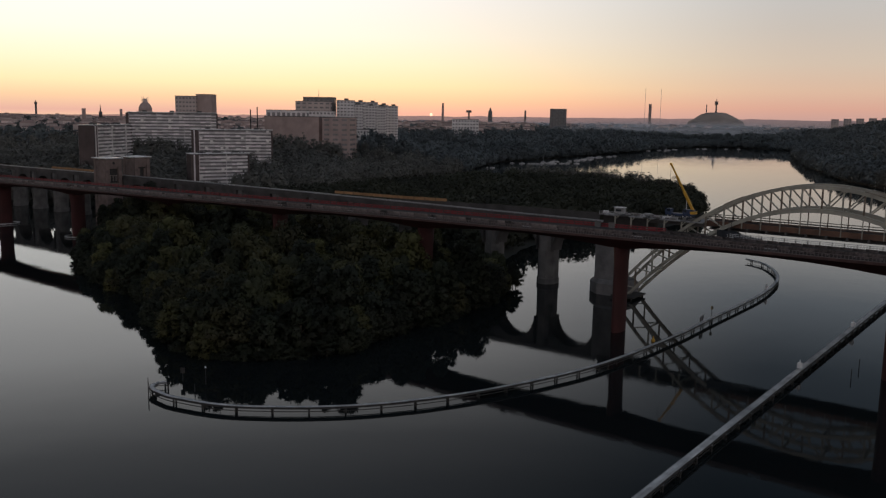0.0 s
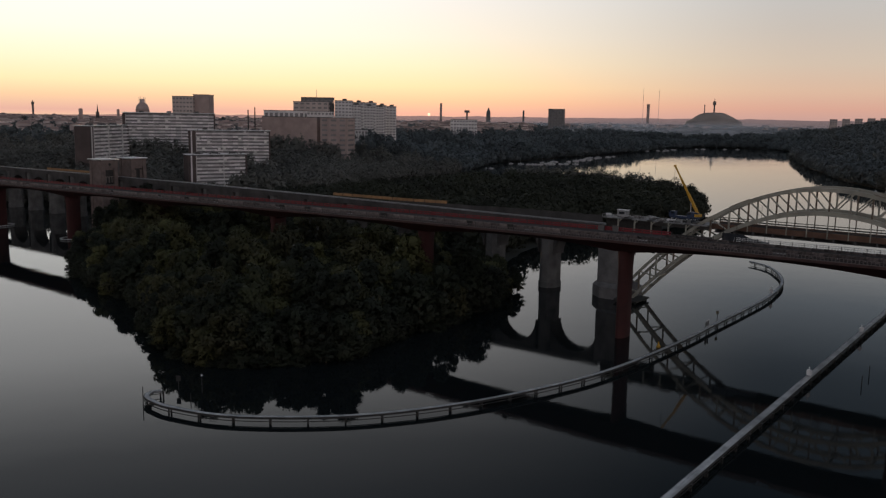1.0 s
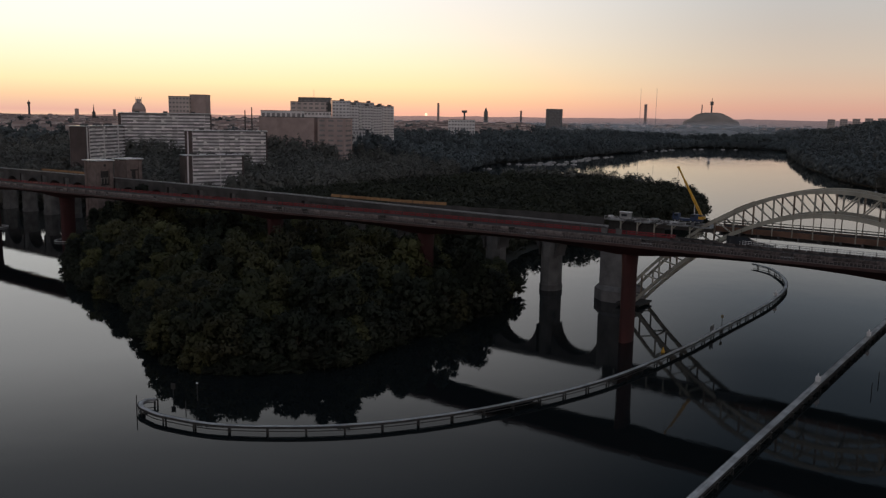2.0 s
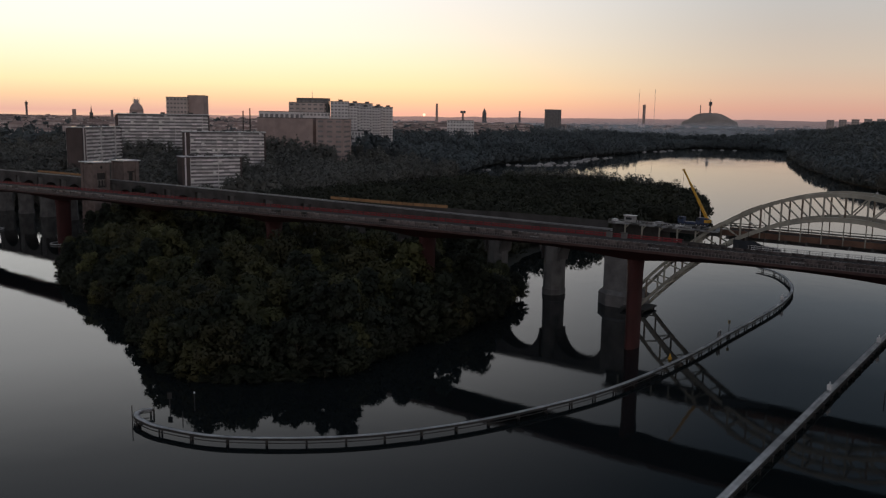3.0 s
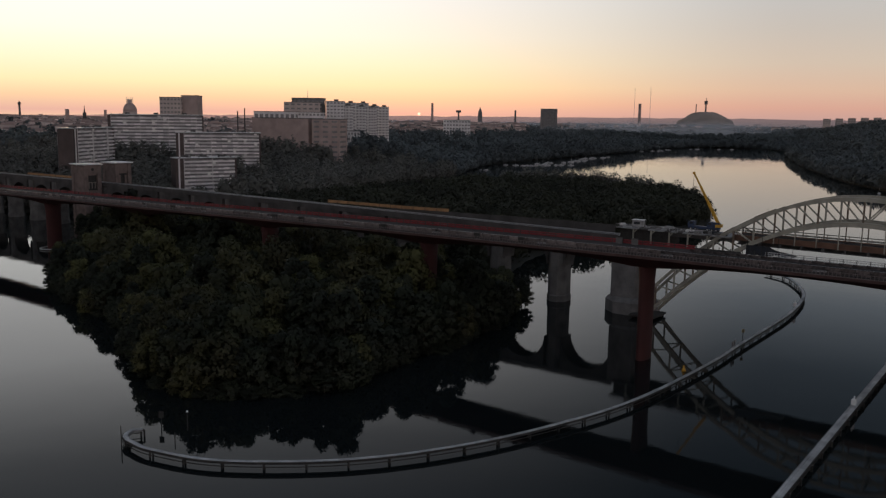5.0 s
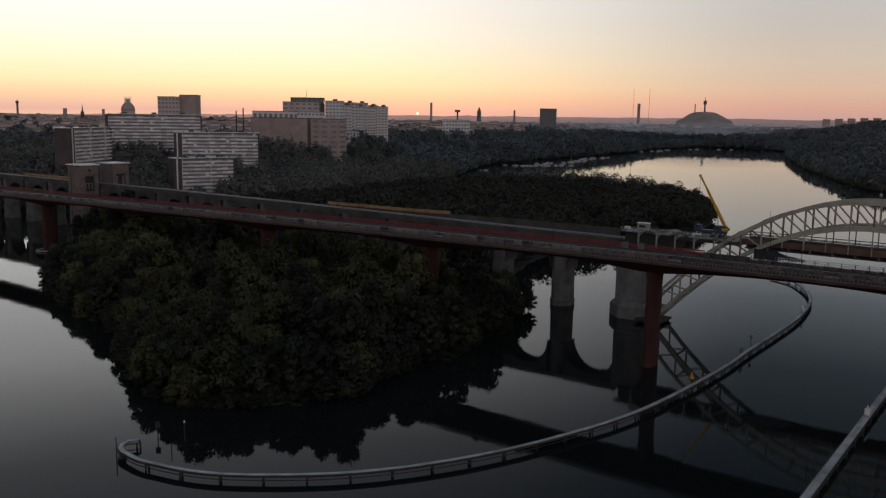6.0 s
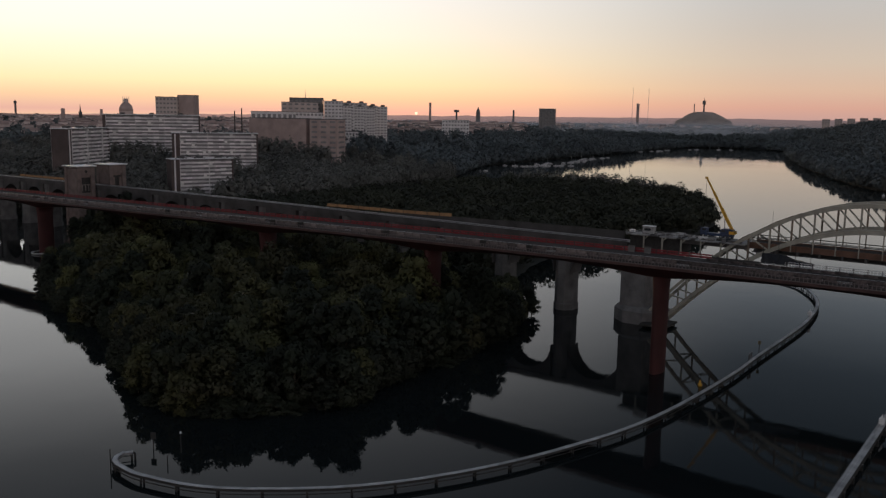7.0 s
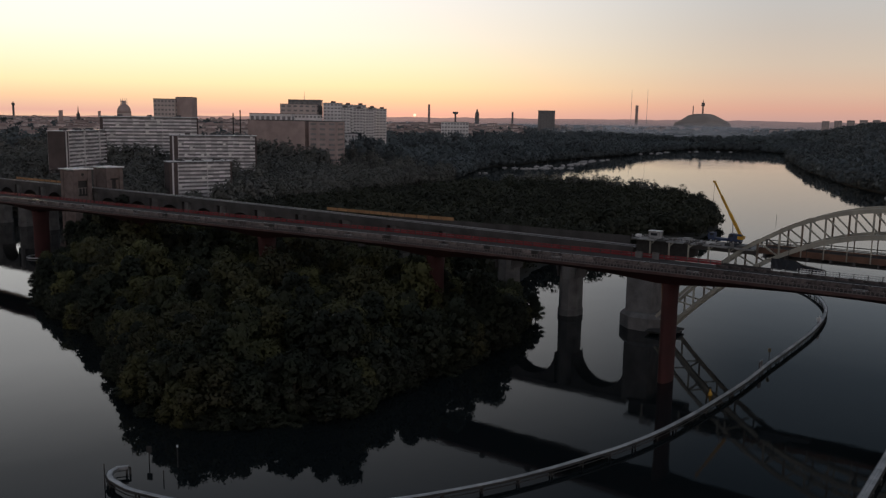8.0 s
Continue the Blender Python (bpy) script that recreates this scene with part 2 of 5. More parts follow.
# ---------------------------------------------------------------- geometry helpers
class Geo:
    """Collects vertices and faces for one mesh."""

    def __init__(self):
        self.v, self.f, self.n = [], [], []

    def add(self, vs, fs):
        n = len(self.v)
        self.v += [tuple(p) for p in vs]
        self.f += [tuple(n + i for i in f) for f in fs]
        return self

    def box(self, x0, x1, y0, y1, z0, z1, m=None):
        vs = [Vector((x, y, z)) for z in (z0, z1) for x, y in ((x0, y0), (x1, y0), (x1, y1), (x0, y1))]
        if m:
            vs = [m @ p for p in vs]
        return self.add(vs, [(3, 2, 1, 0), (4, 5, 6, 7), (0, 1, 5, 4), (1, 2, 6, 5), (2, 3, 7, 6), (3, 0, 4, 7)])

    def beam(self, p, q, w, h, up=(0, 0, 1)):
        p, q = Vector(p), Vector(q)
        d = (q - p).normalized()
        side = d.cross(Vector(up))
        side = side.normalized() if side.length > 1e-4 else Vector((1, 0, 0))
        top = side.cross(d)
        vs = [c + side * a * w / 2 + top * b * h / 2 for c in (p, q) for a, b in ((-1, -1), (1, -1), (1, 1), (-1, 1))]
        return self.add(vs, [(0, 1, 2, 3), (7, 6, 5, 4), (0, 4, 5, 1), (1, 5, 6, 2), (2, 6, 7, 3), (3, 7, 4, 0)])

    def loft(self, rings, closed=True, caps=True):
        n = len(rings[0])
        fs = []
        for i in range(len(rings) - 1):
            for j in range(n if closed else n - 1):
                k = (j + 1) % n
                fs.append((i * n + j, i * n + k, (i + 1) * n + k, (i + 1) * n + j))
        if caps:
            fs += [tuple(range(n))[::-1], tuple(range((len(rings) - 1) * n, len(rings) * n))]
        return self.add([p for r in rings for p in r], fs)

    def tube(self, p, q, r0, r1=None, n=8):
        p, q = Vector(p), Vector(q)
        r1 = r0 if r1 is None else r1
        d = (q - p).normalized()
        a = d.orthogonal().normalized()
        b = d.cross(a)
        ring = lambda c, r: [c + (a * math.cos(t) + b * math.sin(t)) * r for t in (2 * math.pi * i / n for i in range(n))]
        return self.loft([ring(p, r0), ring(q, r1)])

    def mesh(self, name, mat, smooth=False):
        me = bpy.data.meshes.new(name)
        me.from_pydata(self.v, [], self.f)
        for x in mat if isinstance(mat, (list, tuple)) else [mat]:
            me.materials.append(x)
        if smooth:
            me.polygons.foreach_set("use_smooth", [True] * len(me.polygons))
        me.update()
        if self.n:
            me.normals_split_custom_set_from_vertices(self.n)
        return me


def part(name, geo, mat, parent, label="", smooth=False):
    ob = new(name, geo.mesh(name, mat, smooth))
    ob.parent = parent
    return tagged(ob, label)


def thing(name, label, category, place=(0, 0, 0), turn=0.0, group="", kind=""):
    ob = new(name)
    ob.matrix_basis = pose(*place, 0, 0, turn)
    return tagged(ob, label, category, group, kind)


def solo(name, geo, mat, label, category, kind="", smooth=False, group=""):
    return tagged(new(name, geo.mesh(name, mat, smooth)), label, category, group, kind)


def spline(anchors, step):
    """Points every step metres along a smooth curve through the anchors."""
    pts = [Vector(a) for a in anchors]
    pts = [2 * pts[0] - pts[1]] + pts + [2 * pts[-1] - pts[-2]]
    fine = []
    for a, b, c, d in zip(pts, pts[1:], pts[2:], pts[3:]):
        for i in range(24):
            t = i / 24
            fine.append(0.5 * (2 * b + (c - a) * t + (2 * a - 5 * b + 4 * c - d) * t * t + (3 * b - a - 3 * c + d) * t ** 3))
    fine.append(pts[-2])
    outp, left = [fine[0]], step
    for a, b in zip(fine, fine[1:]):
        d = (b - a).length
        while d >= left:
            a = a + (b - a) * (left / d)
            outp.append(a)
            d, left = (b - a).length, step
        left -= d
    return outp


# ---------------------------------------------------------------- ground and water
ISLAND = [(-262, -22), (-240, -42), (-201, -59), (-170, -67), (-142, -74), (-108, -94), (-91, -100), (-76, -102), (-58, -90), (-48, -72), (-53, -50), (-51, -28), (-54, -1),
          (-62, 36), (-96, 70), (-118, 150), (-98, 230), (-90, 290), (-100, 350), (-132, 430), (-195, 478), (-275, 505), (-318, 495),
          (-350, 430), (-356, 350), (-360, 200), (-362, 60), (-340, 30), (-305, 14), (-284, -4)]
NORTH = [(-9000, -9000), (-2500, -2500), (-900, -320), (-650, -110), (-530, 10), (-470, 75), (-440, 120), (-413, 165), (-412, 320), (-440, 500), (-512, 640), (-574, 800), (-596, 1000),
         (-596, 1157), (-611, 1300), (-625, 1450), (-650, 1620), (-640, 1780), (-500, 1830), (-410, 1720), (-350, 1500), (-240, 1140), (-172, 967), (-110, 820), (-40, 690), (40, 590),
         (240, 450), (700, 300), (2500, -300), (9000, -2500), (9000, 9000), (-9000, 9000)]


def inside_distance(x, y, poly):
    """Metres inside the outline (negative outside), for arrays of places."""
    best, odd = np.full(x.shape, 1e12), np.zeros(x.shape, bool)
    for (ax, ay), (bx, by) in zip(poly, poly[1:] + poly[:1]):
        dx, dy = bx - ax, by - ay
        t = np.clip(((x - ax) * dx + (y - ay) * dy) / (dx * dx + dy * dy), 0, 1)
        best = np.minimum(best, (x - ax - t * dx) ** 2 + (y - ay - t * dy) ** 2)
        odd ^= ((ay > y) != (by > y)) & (x < (bx - ax) * (y - ay) / (by - ay + 1e-12) + ax)
    return np.where(odd, 1, -1) * np.sqrt(best)


def waves(x, y, length, seed):
    r = np.random.RandomState(seed)
    total = np.zeros(np.shape(x))
    for k in range(7):
        a, p, s = r.uniform(0, 2 * np.pi), r.uniform(0, 2 * np.pi), r.uniform(0.6, 1.7)
        total = total + np.sin((x * np.cos(a) + y * np.sin(a)) * 2 * np.pi * s / length + p)
    return total / 7


def ground_height(x, y):
    x, y = np.asarray(x, float), np.asarray(y, float)
    isl, nor = inside_distance(x, y, ISLAND), inside_distance(x, y, NORTH)
    nor = nor + 8 * waves(x, y, 160, 3)
    isl = isl + 2.5 * waves(x, y, 40, 4)
    low = np.where(isl > 0, np.minimum(isl * 0.12, 3.0), np.maximum(isl * 0.2, -6))
    ridge = np.interp(nor, [0, 20, 120, 300, 700, 2500, 4500], [0, 3, 15, 25, 29, 31, 36])
    hills = ridge * (1 + 0.22 * waves(x, y, 900, 5) + 0.12 * waves(x, y, 260, 6))
    south = np.clip((x + 440) / 120, 0, 1) * np.clip((y - 250) / 200, 0, 1)
    land = np.where(nor > 0, hills + south * np.minimum(nor * 0.12, 17), np.maximum(nor * 0.2, -6))
    bump = 20 * np.exp(-(((x + 1327) / 130) ** 2 + ((y - 3803) / 130) ** 2))
    bump = bump + 16 * np.exp(-(((x + 330) / 190) ** 2 + ((y - 2240) / 220) ** 2))
    bump = bump + 17 * np.exp(-(((x + 605) / 85) ** 2 + ((y - 530) / 85) ** 2)) + 14 * np.exp(-(((x + 720) / 80) ** 2 + ((y - 925) / 80) ** 2))
    return np.maximum(low, land) + bump


def build_ground():
    rs = np.concatenate([np.linspace(0, 700, 90), np.geomspace(712, 5400, 90)])
    an = np.linspace(0, 2 * np.pi, 300, endpoint=False)
    R, A = np.meshgrid(rs, an, indexing="ij")
    X, Y = 60 + R * np.cos(A), -120 + R * np.sin(A)
    Z = ground_height(X, Y)
    n = len(an)
    faces = [(i * n + j, (i + 1) * n + j, (i + 1) * n + (j + 1) % n, i * n + (j + 1) % n) for i in range(len(rs) - 1) for j in range(n)]
    g = Geo()
    g.v, g.f = list(zip(X.ravel().tolist(), Y.ravel().tolist(), Z.ravel().tolist())), faces
    solo("ground", g, SOIL, "dark wooded shores and low hills round the bay", "ground", "structure", True)
    w = Geo().add([(-5600, -5600, 0), (5600, -5600, 0), (5600, 5600, 0), (-5600, 5600, 0)], [(0, 1, 2, 3)])
    solo("water", w, WATER, "dark calm water mirroring the bridges and dawn sky", "water", "structure")


build_ground()


def distance():
    """The hazy ridge of the horizon, a plain backdrop beyond everything else."""
    m = bpy.data.materials.new("horizon_haze_glow")
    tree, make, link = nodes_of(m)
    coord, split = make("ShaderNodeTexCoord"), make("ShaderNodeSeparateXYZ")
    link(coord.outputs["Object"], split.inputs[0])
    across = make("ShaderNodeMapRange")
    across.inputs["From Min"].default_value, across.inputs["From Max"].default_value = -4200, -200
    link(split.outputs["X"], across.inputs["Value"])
    # The ridge emits its haze colour, pinker and brighter towards low X.
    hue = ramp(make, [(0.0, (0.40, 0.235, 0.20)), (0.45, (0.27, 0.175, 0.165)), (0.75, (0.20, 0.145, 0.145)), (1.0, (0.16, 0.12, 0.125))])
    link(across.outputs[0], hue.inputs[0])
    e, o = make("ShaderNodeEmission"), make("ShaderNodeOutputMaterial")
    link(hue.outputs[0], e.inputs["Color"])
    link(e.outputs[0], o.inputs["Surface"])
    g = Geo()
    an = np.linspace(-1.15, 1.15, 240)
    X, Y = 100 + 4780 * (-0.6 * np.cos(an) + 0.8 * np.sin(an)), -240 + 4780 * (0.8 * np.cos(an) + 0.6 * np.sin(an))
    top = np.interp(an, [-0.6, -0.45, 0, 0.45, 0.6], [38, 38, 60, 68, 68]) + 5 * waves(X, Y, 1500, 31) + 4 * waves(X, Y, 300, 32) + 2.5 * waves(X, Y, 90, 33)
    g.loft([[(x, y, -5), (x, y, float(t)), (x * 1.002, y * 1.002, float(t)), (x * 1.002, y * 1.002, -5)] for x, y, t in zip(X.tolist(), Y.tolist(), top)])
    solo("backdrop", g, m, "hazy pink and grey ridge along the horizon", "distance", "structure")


distance()

# ---------------------------------------------------------------- red railway bridge
SPAN = 78.0


def deck_top(x):
    return float(np.interp(x, [-700, -374, -219, -85, 0, 78, 300], [24.5, 27.4, 29.4, 31.7, 32.7, 33.3, 34.0]))


def deck_belly(x):
    s = abs((x / SPAN) % 1.0 - 0.5) * 2
    return deck_top(x) - 3.9 - 2.1 * s ** 2.2


def red_bridge():
    b = thing("railway_bridge", "dark red concrete railway bridge on slender piers in water", "bridge")
    xs = [float(x) for x in np.arange(-640, 241, 6.5)]
    rings = []
    for x in xs:
        zt, zb = deck_top(x) - 1.5, deck_belly(x)
        h = zt - zb
        half = [(9.7, 0), (9.7, -0.5), (8.2, -0.5 - 0.16 * h), (6.2, -0.5 - 0.42 * h), (4.4, -h + 0.5), (3.4, -h + 0.05), (1.5, -h)]
        ring = [(x, y, zt + z) for y, z in half] + [(x, -y, zt + z) for y, z in reversed(half)]
        rings.append(ring)
    part("deck", Geo().loft(rings), RED, b, "dark red haunched concrete hull", True)
    for side in (-1, 1):
        g = Geo()
        g.loft([[(x, side * 9.95, deck_top(x) - 2.15), (x, side * 9.95, deck_top(x) - 1.45), (x, side * 9.45, deck_top(x) - 1.45), (x, side * 9.45, deck_top(x) - 2.15)] for x in xs])
        part("edge_beam", g, EDGE, b, "grimy red-grey concrete edge beam")
    g = Geo()
    g.loft([[(x, -9.4, deck_top(x) - 1.49), (x, 9.4, deck_top(x) - 1.49), (x, 9.4, deck_top(x) - 1.25), (x, -9.4, deck_top(x) - 1.25)] for x in xs])
    part("track_bed", g, BALLAST, b, "dark ballast under the tracks")
    for y in (-5.9, -4.465, 0.7, 2.135):
        g = Geo()
        g.loft([[(x, y - 0.06, deck_top(x) - 1.26), (x, y + 0.06, deck_top(x) - 1.26), (x, y + 0.06, deck_top(x) - 1.08), (x, y - 0.06, deck_top(x) - 1.08)] for x in xs])
        part("rail", g, METAL, b, "steel rail")
    step = 13.0
    POST = Geo().box(-0.11, 0.11, -0.07, 0.07, 0, 1.12).mesh("post", RAIL_PAINT)
    BARRIER_POST = Geo().box(-0.09, 0.09, -0.08, 0.08, -0.3, 1.35).mesh("post", OLD_CONCRETE)
    WALL = Geo().loft([[(-1.55, y, 0.0), (1.55, y, 0.0), (1.55, y, 1.5), (1.47, y * 0.97 - 0.009, 1.56), (-1.47, y * 0.97 - 0.009, 1.56), (-1.55, y, 1.5)] for y in (-0.09, 0.09)])
    LOW = Geo().loft([[(-1.55, y, 0.0), (1.55, y, 0.0), (1.55, y, 0.8), (-1.55, y, 0.84)] for y in (-0.09, 0.09)])
    slabs_of = [WALL.mesh("slab", WALL_SLAB), WALL.mesh("slab", GRIMY_SLAB), LOW.mesh("slab", GRIMY_SLAB)]
    r = random.Random(21)
    for i in range(int(880 / step)):
        x0, x1 = -640 + step * i, -640 + step * (i + 1)
        z0, z1 = deck_top(x0) - 1.45, deck_top(x1) - 1.45
        g = Geo()
        for h, w in ((1.08, 0.17), (0.1, 0.2)):
            g.beam((x0, -9.8, z0 + h), (x1, -9.8, z1 + h), 0.08, w)
        panel = part("railing_panel", g, RAIL_PAINT, b, "weathered pale railing with close posts")
        for k in range(14):
            ob = new("post", POST)
            ob.parent, ob.location = panel, (x0 + step * k / 14, -9.8, z0 + (z1 - z0) * k / 14)
        g = Geo().beam((x0, -7.55, z0 + 0.24), (x1, -7.55, z1 + 0.24), 0.35, 0.14)
        wall = part("low_wall", g, OLD_CONCRETE, b, "stained concrete slab wall beside the track")
        for k in range(4):
            if i % 3 == 1 and k == 3:
                continue
            ob = new("slab", slabs_of[x0 > -6 or r.random() < 0.12])
            u = (k + 0.5) / 4
            ob.parent, ob.location = wall, (x0 + step * u, -7.55 + r.uniform(-0.04, 0.04), z0 + (z1 - z0) * u + 0.2 + r.uniform(-0.06, 0.04))
        far_side = x0 > 4
        if far_side:
            wall = part("low_wall", Geo().beam((x0, 5.4, z0 + 0.24), (x1, 5.4, z1 + 0.24), 0.35, 0.14), OLD_CONCRETE, b, "grimy concrete slab wall beside the far track")
        for k in range(4 if far_side else 0):
            ob = new("slab", slabs_of[2])
            u = (k + 0.5) / 4
            ob.parent, ob.location = wall, (x0 + step * u, 5.4 + r.uniform(-0.04, 0.04), z0 + (z1 - z0) * u + 0.2 + r.uniform(-0.1, 0.04))
        part("cable_trough", Geo().beam((x0 + 0.1, -1.9, z0 + 0.55), (x1 - 0.1, -1.9, z1 + 0.55), 0.5, 0.75), GRIMY_SLAB, b, "grimy concrete cable trough between the tracks")
        z0, z1 = z0 + 0.31, z1 + 0.31
        if x1 < 12 or x0 > 62:
            g = Geo().beam((x0, 9.75, z0 + 0.25), (x1, 9.75, z1 + 0.25), 0.12, 0.62)
            g.beam((x0, 9.75, z0 + 0.95), (x1, 9.75, z1 + 0.95), 0.12, 0.4)
            panel = part("barrier_panel", g, RED_PAINT, b, "red painted barrier panel")
        elif x0 > 18:
            g = Geo()
            k0 = 0.55 if x0 < 30 else 0.0
            for h in (0.1, 0.62, 1.15):
                g.beam((x0 + step * k0, 9.75, z0 + (z1 - z0) * k0 + h), (x1, 9.75, z1 + h), 0.08, 0.14)
            for k in range(int(k0 * 16), 16):
                g.beam((x0 + step * k / 16, 9.72, z0 - 0.3), (x0 + step * k / 16, 9.72, z0 + 1.15), 0.07, 0.07, (0, 1, 0))
            panel = part("barrier_panel", g, MESH_WHITE, b, "open white railing panel")
        else:
            g = Geo().beam((x0, 9.75, z0 + 0.25), (x1, 9.75, z1 + 0.25), 0.12, 0.62)
            panel = part("barrier_panel", g, OLD_CONCRETE, b, "grey barrier panel")
        for k in range(4):
            ob = new("post", BARRIER_POST)
            ob.parent, ob.location = panel, (x0 + step * (k + 0.1) / 4, 9.6, z0 + (z1 - z0) * k / 4 - 0.1)
    for x, y, mat, note in ((-144, -8.7, DARK, "dark"), (-130, -8.7, DARK, "dark"), (-91, -8.7, DARK, "dark"), (-53, -8.7, DARK, "dark"), (-37, -8.7, DARK, "dark"), (-13, 8.4, CONCRETE, "grey"), (-8, 8.4, CONCRETE, "grey"), (-205, -8.7, DARK, "dark")):
        z = deck_top(x) - 1.25
        c = thing("track_cabinet", note + " equipment cabinet standing on the bridge deck", "cabinet", (x, y, z))
        part("body", Geo().box(-0.9, 0.9, -0.4, 0.4, 0.1, 1.75), mat, c)
        part("lid", Geo().box(-1.0, 1.0, -0.5, 0.5, 1.75, 1.85), OLD_CONCRETE, c)
        part("plinth", Geo().box(-0.85, 0.85, -0.35, 0.35, 0, 0.1), CONCRETE, c)
    for k in range(-7, 3):
        x = k * SPAN
        top = deck_belly(x) + 0.6
        rings = []
        for z in np.linspace(-6, top, 8):
            a = 1.75 + 0.25 * max(0, (z - top + 6) / 6) ** 2
            c = 3.9 + 0.5 * max(0, (z - top + 6) / 6) ** 2
            rings.append([(x + a * math.cos(t), c * math.sin(t), float(z)) for t in np.linspace(0, 2 * math.pi, 25)[:-1]])
        part("pier", Geo().loft(rings), RED, b, "dark red oval concrete pier", True)
    return b


red_bridge()

# ---------------------------------------------------------------- old arch bridge
ARCH_MID, HALF, OLD_Y, RIB = 46.0, 70.0, 55.5, 5.0


def chord_top(x):
    return 45.6 - 0.0084 * (x - ARCH_MID) ** 2


def chord_low(x):
    return 37.9 - 0.0084 * (x - ARCH_MID) ** 2


def old_deck(x):
    return float(np.interp(x, [-530, -420, -135, -80, 0, 240], [26.8, 27.3, 29.6, 30.8, 31.2, 31.2]))


def via_deck(x):
    return float(np.interp(x, [-530, -420, -290, -200, -80, 0], [26.9, 27.4, 28.0, 27.9, 27.35, 27.3]))


def old_bridge():
    b = thing("arch_bridge", "old steel arch railway bridge with grey truss ribs", "bridge")
    n = 22
    xs = [ARCH_MID - HALF + 2 * HALF * i / n for i in range(n + 1)]
    for y in (OLD_Y - RIB, OLD_Y + RIB):
        for name, fn, w, h in (("top_chord", chord_top, 1.2, 1.25), ("bottom_chord", chord_low, 1.3, 1.45)):
            g = Geo()
            fine = np.linspace(xs[0], xs[-1], 67)
            g.loft([[(float(x), y - w / 2, fn(x) - h / 2), (float(x), y + w / 2, fn(x) - h / 2), (float(x), y + w / 2, fn(x) + h / 2), (float(x), y - w / 2, fn(x) + h / 2)] for x in fine])
            part(name, g, STEEL, b)
        for i, x in enumerate(xs):
            part("vertical", Geo().beam((x, y, chord_low(x)), (x, y, chord_top(x)), 0.5, 0.55, (0, 1, 0)), RUSTY if (i + (y > OLD_Y)) % 2 else STEEL, b, "rust-streaked upright")
            if i < n:
                x2 = xs[i + 1]
                p, q = ((x, y, chord_top(x)), (x2, y, chord_low(x2))) if i < n / 2 else ((x, y, chord_low(x)), (x2, y, chord_top(x2)))
                part("diagonal", Geo().beam(p, q, 0.42, 0.5, (0, 1, 0)), STEEL, b)
            if chord_low(x) > old_deck(x) + 1:
                part("hanger", Geo().beam((x, y, old_deck(x) - 1.5), (x, y, chord_low(x)), 0.3, 0.35, (0, 1, 0)), RUSTY if y > OLD_Y else STEEL, b)
        for k, a in enumerate((4, 6, 13)):
            pts = np.linspace(xs[a], xs[a + 1], 4)
            part("cover_sheet", Geo().loft([[(float(x), y - 0.75, chord_top(x) + 0.66), (float(x), y + 0.75, chord_top(x) + 0.66), (float(x), y + 0.75, chord_top(x) + 0.8), (float(x), y - 0.75, chord_top(x) + 0.8)] for x in pts]), RUSTY, b, "brown cover sheet on the chord")
    for i, x in enumerate(xs):
        if i % 2 == 0:
            for fn in (chord_top, chord_low):
                if abs(fn(x) - old_deck(x) - 2) > 3.5:
                    part("cross_brace", Geo().beam((x, OLD_Y - RIB, fn(x)), (x, OLD_Y + RIB, fn(x)), 0.45, 0.5), STEEL, b)
    spots = np.linspace(8, 240, 30).tolist()
    for y in (OLD_Y - RIB + 0.9, OLD_Y + RIB - 0.9):
        g = Geo()
        g.loft([[(x, y - 0.25, old_deck(x) - 1.5), (x, y + 0.25, old_deck(x) - 1.5), (x, y + 0.25, old_deck(x) + 0.35), (x, y - 0.25, old_deck(x) + 0.35)] for x in spots])
        part("girder", g, GIRDER, b, "rust brown deck girder")
        part("handrail", Geo().beam((8, y - 0.4, 33.0), (240, y - 0.4, 33.0), 0.14, 0.26), OLD_CONCRETE, b, "sooty handrail")
        part("handrail", Geo().beam((8, y - 0.4, 32.25), (240, y - 0.4, 32.25), 0.12, 0.2), OLD_CONCRETE, b, "sooty handrail")
        for i in range(36):
            x = 9 + 6.4 * i
            part("rail_post", Geo().beam((x, y - 0.4, 31.4), (x, y - 0.4, 33.05), 0.12, 0.12, (0, 1, 0)), GIRDER, b)
    for i in range(36):
        x = 10 + 6.36 * i
        part("cross_girder", Geo().beam((x, OLD_Y - RIB - 0.6, old_deck(x) - 1.9), (x, OLD_Y + RIB + 0.6, old_deck(x) - 1.9), 0.6, 1.0), ROOF, b, "dark cross girder")
    for y in (OLD_Y - 2.2, OLD_Y, OLD_Y + 2.2):
        part("stringer", Geo().beam((8, y, old_deck(100) - 0.9), (240, y, old_deck(100) - 0.9), 0.5, 1.0), GIRDER, b)
    # Sheets added below the deck so its underside and reflection read dark.
    for i in range(29):
        x = 9 + 8 * i
        part("soffit_sheet", Geo().box(x, x + 7.95, OLD_Y - RIB - 0.3, OLD_Y + RIB + 0.3, old_deck(x) - 2.62, old_deck(x) - 2.48), ROOF, b, "dark sheet added for the shaded underside of the deck")
    for i in range(58):
        x = 9 + 4 * i
        part("track_panel", Geo().box(x + 0.05, x + 3.8, OLD_Y - 3.4, OLD_Y + 3.4, old_deck(x) - 0.38, old_deck(x) - 0.1), BALLAST, b)
    # concrete viaduct
    v = thing("viaduct", "grey concrete viaduct of round arches on the island", "viaduct")
    xs = np.linspace(-530, -33, 70).tolist()
    near, far = OLD_Y - 4.6, OLD_Y + 4.6
